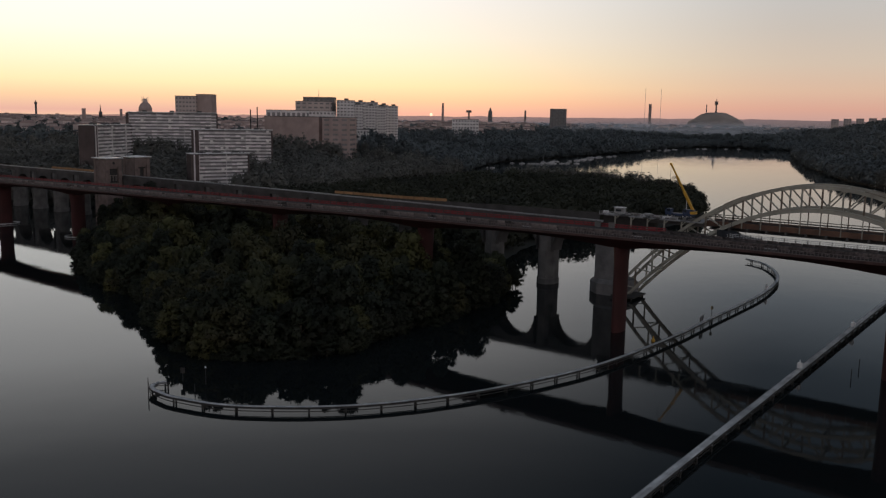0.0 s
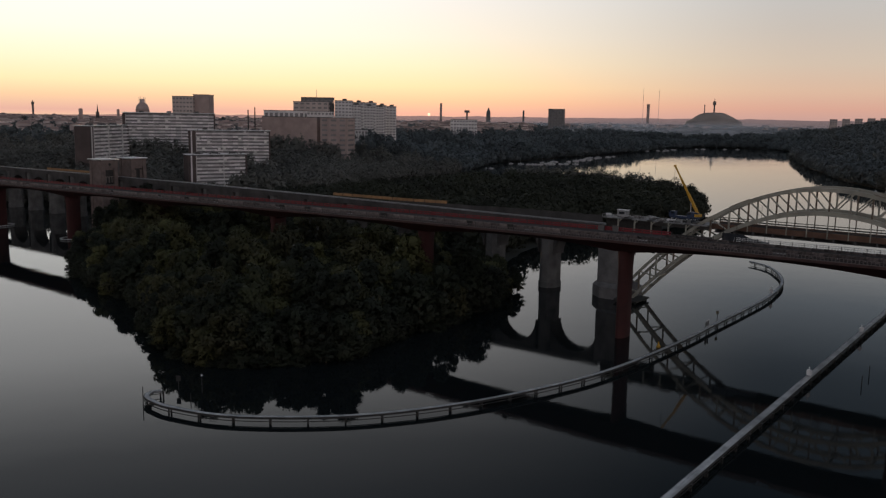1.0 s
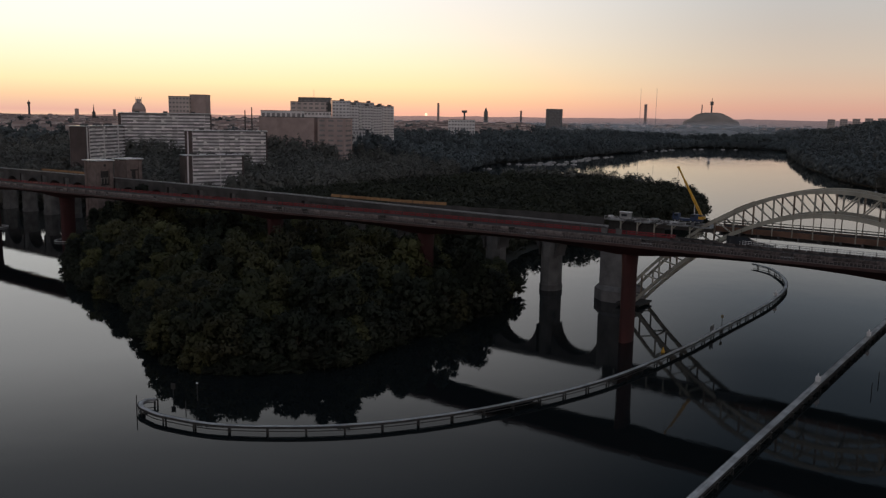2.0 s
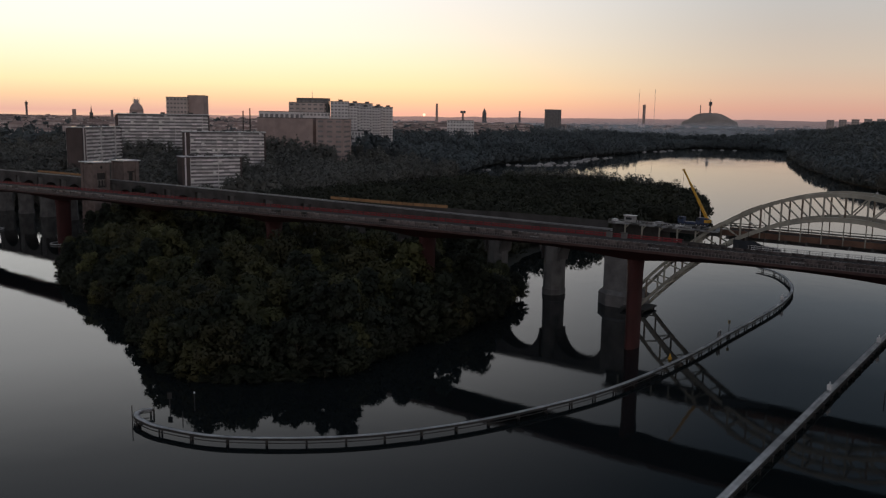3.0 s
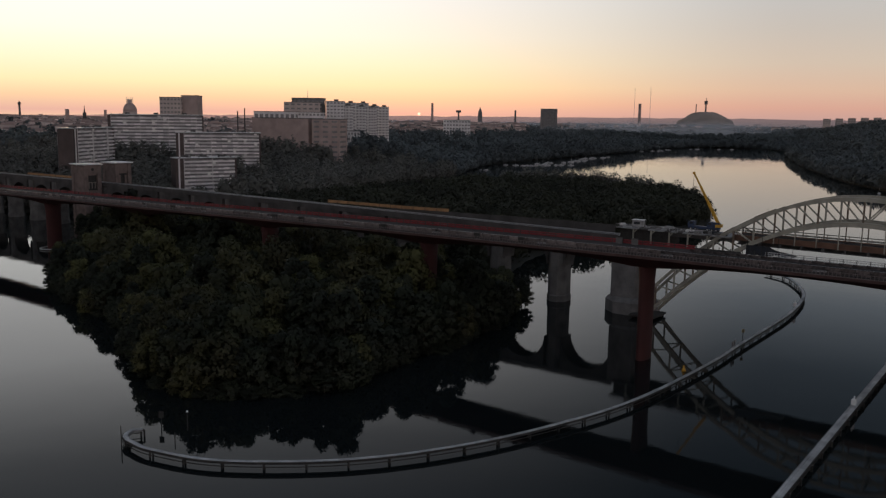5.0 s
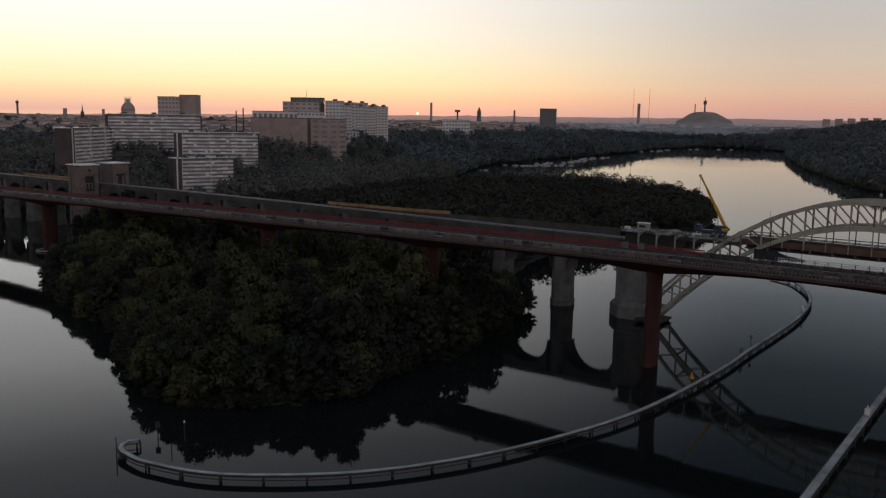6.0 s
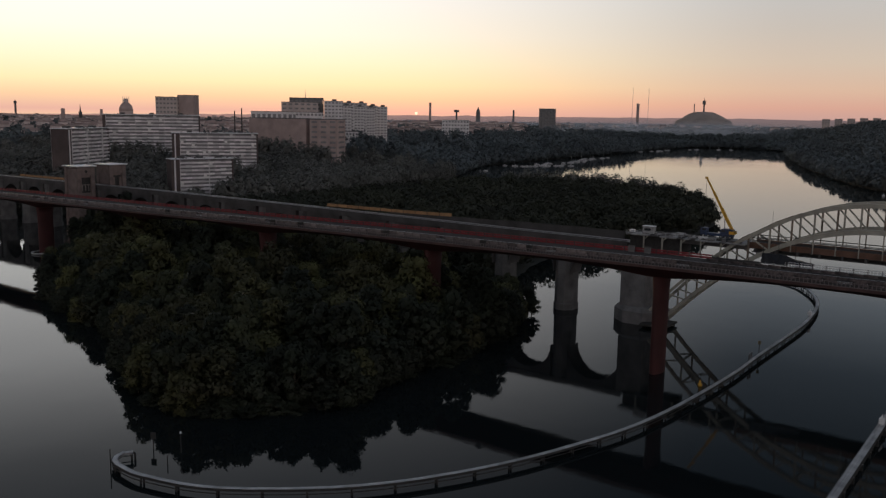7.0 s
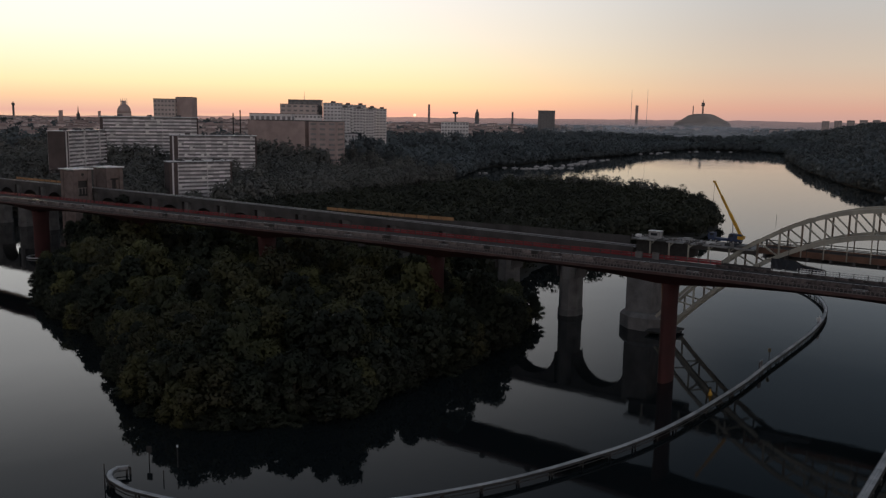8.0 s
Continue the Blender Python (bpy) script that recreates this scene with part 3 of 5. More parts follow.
    part("deck", Geo().loft([[(x, near, via_deck(x) - 2.0), (x, far, via_deck(x) - 2.0), (x, far, via_deck(x) - 0.5), (x, near, via_deck(x) - 0.5)] for x in xs]), OLD_CONCRETE, v)
    part("track_bed", Geo().loft([[(x, near + 0.5, via_deck(x) - 0.498), (x, far - 0.5, via_deck(x) - 0.498), (x, far - 0.7, via_deck(x) - 0.2), (x, near + 0.7, via_deck(x) - 0.2)] for x in xs]), BALLAST, v, "dark ballast")
    for y in (OLD_Y - 2.7, OLD_Y - 1.27, OLD_Y + 1.27, OLD_Y + 2.7):
        part("rail", Geo().loft([[(x, y - 0.06, via_deck(x) - 0.2), (x, y + 0.06, via_deck(x) - 0.2), (x, y + 0.06, via_deck(x) - 0.02), (x, y - 0.06, via_deck(x) - 0.02)] for x in xs]), METAL, v, "steel rail")
    part("parapet", Geo().loft([[(x, near, via_deck(x) - 0.5), (x, near + 0.4, via_deck(x) - 0.5), (x, near + 0.4, via_deck(x) + 0.25), (x, near, via_deck(x) + 0.25)] for x in xs]), OLD_CONCRETE, v, "sooty low parapet")
    h = thing("site_hoarding", "dark sheeted hoarding along the far edge of the viaduct", "hoarding")
    r = random.Random(17)
    for i in range(82):
        a, c = -530 + 6 * i, -524 + 6 * i
        za, zc = old_deck(a) - 1.1, old_deck(c) - 1.1
        low = via_deck(a) - 0.48
        if za < low + 1.2:
            continue
        part("panel", Geo().beam((a + 0.04, far - 0.3, (za + low) / 2), (c - 0.04, far - 0.3, (zc + low) / 2), 0.08, za - low + r.uniform(-0.25, 0.1)), OLD_CONCRETE, h)
        part("post", Geo().beam((a, far - 0.16, low), (a, far - 0.16, za + 0.15), 0.12, 0.12, (0, 1, 0)), DARK, h)
    pitch = 26.4
    for k in range(17):
        x = -58.0 - pitch * k
        pier = [(-3.5, -2.2), (-1.3, -4.4), (1.3, -4.4), (3.5, -2.2), (3.5, 2.2), (1.3, 4.4), (-1.3, 4.4), (-3.5, 2.2)]
        rings = [[(x + a * s, OLD_Y + c * s, z) for a, c in pier] for z, s in ((-5, 1.10), (2.2, 1.10), (2.6, 1.03), (via_deck(x) - 9, 1.0), (via_deck(x) - 2.0, 1.0))]
        part("pier", Geo().loft(rings), VIADUCT, v)
    for k in range(-1, 16):
        x1 = -58.0 - pitch * k - 3.5 if k >= 0 else -34
        x0 = -58.0 - pitch * (k + 1) + 3.5
        mid, r = (x0 + x1) / 2, (x1 - x0) / 2
        zs = via_deck(mid) - float(np.interp(mid, [-300, -70], [4.3, 3.7])) - r
        g = Geo()
        arc = [(mid - r * math.cos(t), zs + r * math.sin(t)) for t in np.linspace(0, math.pi, 25)]
        g.loft([[(x, OLD_Y - 4.2, z), (x, OLD_Y + 4.2, z), (x, OLD_Y + 4.2, via_deck(x) - 2.0), (x, OLD_Y - 4.2, via_deck(x) - 2.0)] for x, z in arc])
        part("arch", g, OLD_CONCRETE, v)
    # main pier of the steel arch
    p = thing("arch_pier", "massive grey concrete pier carrying the steel arch", "pier")
    part("base", Geo().loft([[(-28.5 + 9.5 * s * math.cos(t), OLD_Y + 8.5 * s * math.sin(t), z) for t in np.linspace(math.pi / 8, 2 * math.pi + math.pi / 8, 9)[:-1]] for z, s in ((-4, 1.0), (4.2, 1.0), (5.6, 0.86))]), CONCRETE, p)
    part("shaft", Geo().box(-34.5, -25.5, OLD_Y - 5.2, OLD_Y + 5.2, 5.5, 25.6), CONCRETE, p)


old_bridge()

# ---------------------------------------------------------------- guide fenders in the water
BOOM = [(-59.6, -125.6, 0), (-60.7, -126.9, 0), (-60.2, -129.0, 0), (-58.2, -130.7, 0), (-55, -131.3, 0), (-48, -131.2, 0), (-33, -126.2, 0), (-14, -110.6, 0), (0, -89.5, 0), (10, -64, 0), (16, -38, 0), (19.0, 2, 0), (19.2, 28, 0), (19.7, 56, 0), (19.7, 80, 0), (18.0, 102, 0), (14.8, 120, 0), (8.4, 138, 0), (-2, 156, 0), (-13, 164, 0)]
BOOM2 = [(57.9, -220, 0), (58.2, -100, 0), (58.8, 0, 0), (59.6, 110, 0), (60, 150, 0)]


def fender(name, anchors, width, piles=False):
    """A raised timber walk: pale planks on dark side beams, a low rail, and posts with open water between them."""
    b = thing(name, "long grey timber guide fender on timber posts in calm water", "fender")
    pts = spline(anchors, 2.0)

    def strip(run, z0, z1, w, off=0.0):
        rings = []
        for i, p in enumerate(run):
            d = (run[min(i + 1, len(run) - 1)] - run[max(i - 1, 0)]).normalized()
            side = Vector((d.y, -d.x, 0))
            c, e = p + side * off, side * w / 2
            rings.append([c - e + Vector((0, 0, z0)), c + e + Vector((0, 0, z0)), c + e + Vector((0, 0, z1)), c - e + Vector((0, 0, z1))])
        return Geo().loft(rings)
    r = random.Random(len(anchors))
    half = width / 2
    for i in range(0, len(pts) - 1, 4):
        run = pts[i:i + 5]
        dz = r.uniform(-0.03, 0.03)
        for k, share in enumerate((-0.66, 0.0, 0.66)):
            part("deck_plank", strip(run, 1.56, 1.70 + dz + r.uniform(-0.02, 0.02), width * 0.29, half * share), GREY_BEAM, b, "pale weathered walking plank")
        for side in (-1, 1):
            part("side_beam", strip(run, 1.22 + dz, 1.66 + dz, 0.16, side * (half + 0.085)), TAR_BEAM if side < 0 else DARK, b, "tarred side beam")
        part("low_rail", strip(run, 0.56, 0.72, 0.12, half + 0.02), DARK, b, "dark low rail between the posts")
    dense = spline(anchors, 8.2)
    for i, p in enumerate(dense):
        d = (dense[min(i + 1, len(dense) - 1)] - dense[max(i - 1, 0)]).normalized()
        side = Vector((d.y, -d.x, 0))
        q, o = p + side * (half - 0.1), p - side * (half - 0.1)
        post = part("timber_post", Geo().tube((q.x, q.y, -3), (q.x, q.y, 1.4), 0.2, n=8), DARK, b)
        part("cross_beam", Geo().beam((o.x, o.y, 1.4), (q.x, q.y, 1.4), 0.3, 0.28), DARK, post)
        part("timber_post", Geo().tube((o.x, o.y, -3), (o.x, o.y, 1.4), 0.2, n=8), DARK, b)
        if piles:
            q = p + side * (half + 0.36)
            pile = part("fender_pile", Geo().tube((q.x, q.y, -3), (q.x, q.y, 1.35), 0.19, 0.16, 8), DARK, b, "rubbing pile")
            part("cap", Geo().tube((q.x, q.y, 1.35), (q.x, q.y, 1.43), 0.2, 0.15, 8), TAR_BEAM, pile, "grey pile cap")
    return b


fender("guide_fender", BOOM, 0.95)
fender("guide_fender", BOOM2, 1.5, True)


# ---------------------------------------------------------------- trees
def leaf_card(c, nrm, size, rnd):
    a = nrm.orthogonal().normalized()
    a.rotate(Matrix.Rotation(rnd.uniform(0, 6.3), 3, nrm))
    b = nrm.cross(a)
    k = rnd.uniform(0.7, 1.2)
    return [c + a * size * 1.25, c - a * size * 0.7 + b * size * k, c - a * size * rnd.uniform(0.5, 0.8) - b * size * k]


def crown_geo(rnd, lobes, cards, size, radius, base, height, droop):
    """A crown of uneven leaf masses: many small leaves, thinning out at the rim, over a hollow shaded middle."""
    g = Geo()
    verts, faces = [], []
    for i in range(lobes):
        t = (i + rnd.random()) / lobes
        z = base + (height - base) * (0.08 + 0.84 * t)
        rr = radius * math.sin(math.pi * (0.20 + 0.72 * t)) ** 0.7
        a = i * 2.4 + rnd.uniform(-0.6, 0.6)
        d = rr * math.sqrt(rnd.uniform(0.12, 0.95))
        c = Vector((d * math.cos(a), d * math.sin(a), z - droop * d))
        lr = radius * rnd.uniform(0.24, 0.46)
        flat = rnd.uniform(0.6, 1.0)
        for _ in range(int(cards * (lr / radius / 0.35) ** 1.8)):
            n = Vector((rnd.gauss(0, 1), rnd.gauss(0, 1), rnd.gauss(0.3, 1))).normalized()
            k = rnd.uniform(0.62, 1.0) if rnd.random() < 0.8 else rnd.uniform(1.0, 1.3)
            p = c + Vector((n.x * lr, n.y * lr, n.z * lr * flat)) * k
            tilt = (n + Vector((rnd.gauss(0, 0.45), rnd.gauss(0, 0.45), rnd.gauss(0.1, 0.45)))).normalized()
            m = len(verts)
            soft = n * 0.7 + Vector((p.x, p.y, p.z - height * 0.35)) / radius + Vector((rnd.gauss(0, 0.12), rnd.gauss(0, 0.12), 0.15))
            g.n += [tuple(soft.normalized())] * 3
            verts += leaf_card(p, tilt, size * rnd.uniform(0.5, 1.2) * (0.7 if k > 1 else 1.0), rnd)
            faces.append((m, m + 1, m + 2))
    return g.add(verts, faces)


TREE_SHAPES = [(17, 6.6, 0.10, 0.1), (15, 5.4, 0.05, 0.0), (20, 5.2, 0.12, 0.0), (13, 6.0, 0.0, 0.3), (18, 7.4, 0.10, 0.15), (16, 4.4, 0.05, 0.0), (14, 7.0, 0.0, 0.35), (19, 6.0, 0.10, 0.05)]


def tree_kind(i):
    rnd = random.Random(100 + i)
    h, r, base, droop = TREE_SHAPES[i]
    t = thing("tree", "leafy green tree with a broad uneven crown on the island", "tree", (0, 0, -60))
    g = Geo()
    pts = [Vector((0, 0, -1.0)), Vector((rnd.uniform(-.2, .2), rnd.uniform(-.2, .2), h * 0.3)), Vector((rnd.uniform(-.5, .5), rnd.uniform(-.5, .5), h * 0.62))]
    g.tube(pts[0], pts[1], 0.34, 0.24).tube(pts[1], pts[2], 0.24, 0.10)
    for k in range(7):
        a, s = k * 2.4, rnd.uniform(0.2, 0.55) * h
        o = Vector((0, 0, s))
        g.tube(o, o + Vector((math.cos(a) * r * 0.7, math.sin(a) * r * 0.7, h * 0.22)), 0.12, 0.03, 5)
    part("trunk", g, BARK, t)
    part("crown", crown_geo(rnd, 34, 110, 0.52, r, h * base, h, droop), LEAF[i % 4], t, "", True)
    return t


def plant_island():
    kinds = [tree_kind(i) for i in range(8)]
    rnd = random.Random(7)
    spots = []
    for _ in range(13000):
        x, y = rnd.uniform(-350, -44), rnd.uniform(-106, 46)
        d = float(inside_distance(np.array([x]), np.array([y]), ISLAND)[0])
        if d < -0.6 or min(math.hypot(x - SPAN * k, y) for k in range(-4, 0)) < 3.6 or (y > 44 and d > 0):
            continue
        gap = 4.6 if d < 8 else 6.0 if d < 16 else 8.0
        if all((x - a) ** 2 + (y - b) ** 2 > gap * gap for a, b in spots):
            spots.append((x, y))
    for i, (x, y) in enumerate(spots):
        d = float(inside_distance(np.array([x]), np.array([y]), ISLAND)[0])
        s = rnd.uniform(0.74, 1.2) * float(np.interp(d, [0, 6, 16, 30], [0.76, 0.90, 1.0, 1.0] if x > -95 and y < 25 else [0.58, 0.66, 0.88, 1.0]))
        z = float(ground_height(np.array([x]), np.array([y]))[0])
        # Dark-leaved kinds near the shore put the canopy's self-shade into leaf colour.
        k = kinds[rnd.choice((2, 6)) if d < 9 and rnd.random() < 0.65 else rnd.randrange(8)]
        copy_thing(k, pose(x, y, z - 0.2, 0, 0, rnd.uniform(0, 360)) @ Matrix.Diagonal((s, s, s * rnd.uniform(0.9, 1.12), 1)))
    shore = spline([(x, y, 0) for x, y in ISLAND[:14]], 5.2)
    for q in shore:
        x, y = q.x + rnd.uniform(-1.5, 1.5), q.y + rnd.uniform(-1.5, 1.5)
        # Bushes take the dark leaves too, for the shade low on the bank.
        k = kinds[rnd.choice((2, 6))]
        w, h = rnd.uniform(0.3, 0.6), rnd.uniform(0.16, 0.4)
        o = copy_thing(k, pose(x, y, -0.3, 0, 0, rnd.uniform(0, 360)) @ Matrix.Diagonal((w, w, h, 1)))
        o.name = "bush"
        tagged(o, "low leafy shore bush hanging over the water", "bush", "shore bushes")
    for k in kinds:
        for o in [*k.children_recursive, k]:
            bpy.data.objects.remove(o)


plant_island()


def woods(name, spots, cards, size, radius, height, label, mat):
    """Woodland too dense to count: crowns of leaf clumps in one mesh."""
    rnd = np.random.RandomState(11)
    n = len(spots)
    pos = np.array(spots)
    z = ground_height(pos[:, 0], pos[:, 1])
    hs = height * rnd.uniform(0.6, 1.3, n)
    rs = radius * rnd.uniform(0.75, 1.2, n)
    d = rnd.normal(size=(n, cards, 3))
    d /= np.linalg.norm(d, axis=2, keepdims=True)
    d[:, :, 2] = np.where(d[:, :, 2] < -0.85, -d[:, :, 2], d[:, :, 2])
    lump = rnd.uniform(0.6, 1.12, (n, cards, 1))
    c = d * lump * np.stack([rs, rs, hs * 0.45], 1)[:, None, :]
    c[:, :, 2] += (z + hs * 0.49)[:, None]
    c[:, :, 0] += pos[:, 0, None]
    c[:, :, 1] += pos[:, 1, None]
    a = np.cross(d + rnd.normal(scale=0.35, size=d.shape), rnd.normal(size=d.shape))
    a /= np.linalg.norm(a, axis=2, keepdims=True) + 1e-9
    b = np.cross(d, a)
    s = size * rnd.uniform(0.6, 1.3, (n, cards, 1))
    quad = np.stack([c + a * s * 1.25, c - a * s * 0.7 + b * s, c - a * s * 0.65 - b * s * 0.95], 2).reshape(-1, 3)
    me = bpy.data.meshes.new(name)
    q = len(quad) // 3
    me.vertices.add(q * 3)
    me.vertices.foreach_set("co", quad.ravel())
    me.loops.add(q * 3)
    me.loops.foreach_set("vertex_index", np.arange(q * 3))
    me.polygons.add(q)
    me.polygons.foreach_set("loop_start", np.arange(0, q * 3, 3))
    me.materials.append(mat)
    me.polygons.foreach_set("use_smooth", np.ones(q, bool))
    me.update()
    me.validate()
    soft = d + rnd.normal(scale=0.16, size=d.shape) + np.array([0, 0, 0.25])
    soft /= np.linalg.norm(soft, axis=2, keepdims=True)
    me.normals_split_custom_set_from_vertices(np.repeat(soft.reshape(-1, 3), 3, axis=0))
    return tagged(new(name, me), label, "woodland", "", "stuff")


def scatter(seed, n, box, keep):
    r = np.random.RandomState(seed)
    x, y = r.uniform(box[0], box[1], n), r.uniform(box[2], box[3], n)
    k = keep(x, y)
    return np.stack([x[k], y[k]], 1)


isl_spots = scatter(1, 3400, (-380, -80, 66, 600), lambda x, y: inside_distance(x, y, ISLAND) > 2)
woods("island_woods", isl_spots, 160, 0.95, 5.2, 13.0, "dense dark woodland on the far half of the island", WOODS)
def shore_share(x, y):
    d = inside_distance(x, y, NORTH)
    chance = np.random.RandomState(5).uniform(size=x.shape)
    south = (y > 200) & (x > -420 + np.maximum(0, y - 1500) * 0.2)
    return (d > 1) & (chance < np.where(south, 1.0, np.interp(d, [0, 160, 300, 460], [1, 0.95, 0.6, 0.3])))


mid_spots = scatter(2, 14500, (-900, 700, -350, 1750), shore_share)
SLABS = [((-579.9, 204.9), (-533.3, 269.5)), ((-500, 214.6), (-456.9, 267.0)), ((-444, 171.8), (-428, 216)), ((-517, 135), (-548, 190))]


def clear_of_slabs(x, y):
    free = np.ones(x.shape, bool)
    for (ax, ay), (bx, by) in SLABS:
        n = math.hypot(bx - ax, by - ay)
        ux, uy = (bx - ax) / n, (by - ay) / n
        t, off = (x - ax) * ux + (y - ay) * uy, -(x - ax) * uy + (y - ay) * ux
        free &= (t < -5) | (t > n + 5) | (off < -6) | (off > 18)
    return free


slope = scatter(6, 2300, (-640, -405, 40, 380), lambda x, y: (inside_distance(x, y, NORTH) > 2) & clear_of_slabs(x, y))
mid_spots = mid_spots[clear_of_slabs(mid_spots[:, 0], mid_spots[:, 1])]
bank = scatter(8, 12000, (-450, 250, 450, 1800), lambda x, y: (ground_height(x, y) > 0.05) & (inside_distance(x, y, NORTH) < 34))
edge = scatter(12, 52000, (-660, 330, 380, 1850), lambda x, y: (ground_height(x, y) > -0.3) & (ground_height(x, y) < 2.5) & (inside_distance(x, y, ISLAND) < -20))
mid_spots = np.concatenate([mid_spots, slope, bank, edge])
mid_spots = mid_spots[~((mid_spots[:, 0] > -438) & (mid_spots[:, 0] < -412) & (mid_spots[:, 1] > 150) & (mid_spots[:, 1] < 216))]


def grove(name, start, along, front, length, near, deep, n, height, seed):
    """A close stand of tall trees in front of one slab block."""
    q = np.random.RandomState(seed)
    t, o = q.uniform(0, length, n), q.uniform(near, deep, n)
    spots = np.stack([start[0] + along[0] * t + front[0] * o, start[1] + along[1] * t + front[1] * o], 1)
    woods(name, spots, 150, 1.2, 6.0, height, "tall dark trees standing close before a slab block", SHORE_HAZED)


grove("tall_woods", (-577, 209), (0.585, 0.81), (0.81, -0.585), 60, 8, 26, 46, 24, 31)
grove("tall_woods", (-575, 352), (0.70, 0.714), (0.714, -0.70), 85, -6, 22, 70, 24, 33)
grove("tall_woods", (-426, 196), (0.32, 0.95), (0.95, -0.32), 44, 2, 12, 16, 20, 34)
grove("tall_woods", (-498, 217), (0.635, 0.773), (0.773, -0.635), 68, 7, 20, 40, 23, 32)
grove("tall_woods", (-431, 168), (0.34, 0.94), (0.94, -0.34), 48, 2, 10, 16, 11.5, 35)
close = np.hypot(mid_spots[:, 0] - 100, mid_spots[:, 1] + 240) < 980
woods("hillside_woods", mid_spots[close], 160, 0.9, 6.0, 16.5, "dark woodland on the hillside below the slab blocks", SHORE_HAZED)
woods("shore_woods", mid_spots[~close], 50, 1.8, 6.8, 16.5, "dark woodland along the shores of the bay", BAY_HAZED)
row = np.random.RandomState(44)
reach, inland = row.uniform(0, 1, 330), row.uniform(2, 46, 330)
bay_spots = np.stack([np.interp(reach, [0, 0.35, 0.7, 1], [-577, -597, -597, -620]) - inland, np.interp(reach, [0, 0.35, 0.7, 1], [800, 1000, 1180, 1420])], 1)
woods("bay_shore_woods", bay_spots, 80, 1.6, 7.0, 24.0, "tall dark trees along the far shore behind the boats", BAY_HAZED)
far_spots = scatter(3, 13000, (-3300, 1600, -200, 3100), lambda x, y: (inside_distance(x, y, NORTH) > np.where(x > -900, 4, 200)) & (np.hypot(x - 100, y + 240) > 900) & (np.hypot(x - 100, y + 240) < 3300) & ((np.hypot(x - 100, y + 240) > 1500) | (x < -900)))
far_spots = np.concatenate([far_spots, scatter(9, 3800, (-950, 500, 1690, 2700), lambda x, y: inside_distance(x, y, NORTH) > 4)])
woods("far_woods", far_spots, 22, 3.1, 9.0, 12.0, "hazy distant woodland between the city blocks", FAR_HAZED)


# ---------------------------------------------------------------- shells for morning mist and haze over the far end of the bay
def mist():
    m = bpy.data.materials.new("mist_haze_shell")
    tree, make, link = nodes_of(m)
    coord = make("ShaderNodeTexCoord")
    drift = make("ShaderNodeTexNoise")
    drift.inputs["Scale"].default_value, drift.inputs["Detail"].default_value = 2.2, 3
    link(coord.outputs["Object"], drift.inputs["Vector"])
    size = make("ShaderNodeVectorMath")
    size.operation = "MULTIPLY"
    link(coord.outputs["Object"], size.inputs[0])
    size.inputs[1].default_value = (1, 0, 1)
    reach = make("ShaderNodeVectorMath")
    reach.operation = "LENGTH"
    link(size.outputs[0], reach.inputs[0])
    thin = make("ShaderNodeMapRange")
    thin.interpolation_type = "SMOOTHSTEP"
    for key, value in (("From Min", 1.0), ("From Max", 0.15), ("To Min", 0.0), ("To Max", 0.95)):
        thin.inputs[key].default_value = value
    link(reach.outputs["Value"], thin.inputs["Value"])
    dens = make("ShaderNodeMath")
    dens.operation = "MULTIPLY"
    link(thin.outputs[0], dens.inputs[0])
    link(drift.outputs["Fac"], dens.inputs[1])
    # A part-transparent white skin stands in for mist and distance haze.
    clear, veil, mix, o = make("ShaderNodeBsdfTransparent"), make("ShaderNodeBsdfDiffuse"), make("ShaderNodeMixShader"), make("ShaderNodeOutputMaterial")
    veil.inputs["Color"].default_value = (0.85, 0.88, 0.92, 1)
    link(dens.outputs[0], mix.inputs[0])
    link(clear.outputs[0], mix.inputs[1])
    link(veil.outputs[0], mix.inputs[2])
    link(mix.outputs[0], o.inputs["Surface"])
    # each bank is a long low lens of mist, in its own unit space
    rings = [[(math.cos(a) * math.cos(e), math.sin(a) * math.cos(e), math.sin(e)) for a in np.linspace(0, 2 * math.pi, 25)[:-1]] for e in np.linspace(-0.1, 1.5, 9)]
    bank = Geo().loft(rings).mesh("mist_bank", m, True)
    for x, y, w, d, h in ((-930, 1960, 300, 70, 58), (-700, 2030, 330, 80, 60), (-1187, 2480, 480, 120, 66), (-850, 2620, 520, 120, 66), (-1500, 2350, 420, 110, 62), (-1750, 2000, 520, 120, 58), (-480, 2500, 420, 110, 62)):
        b = tagged(new("mist_bank", bank), "thin translucent shell for mist and haze over the far bay", "mist", "", "stuff")
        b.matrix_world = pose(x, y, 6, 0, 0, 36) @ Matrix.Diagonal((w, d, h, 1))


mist()


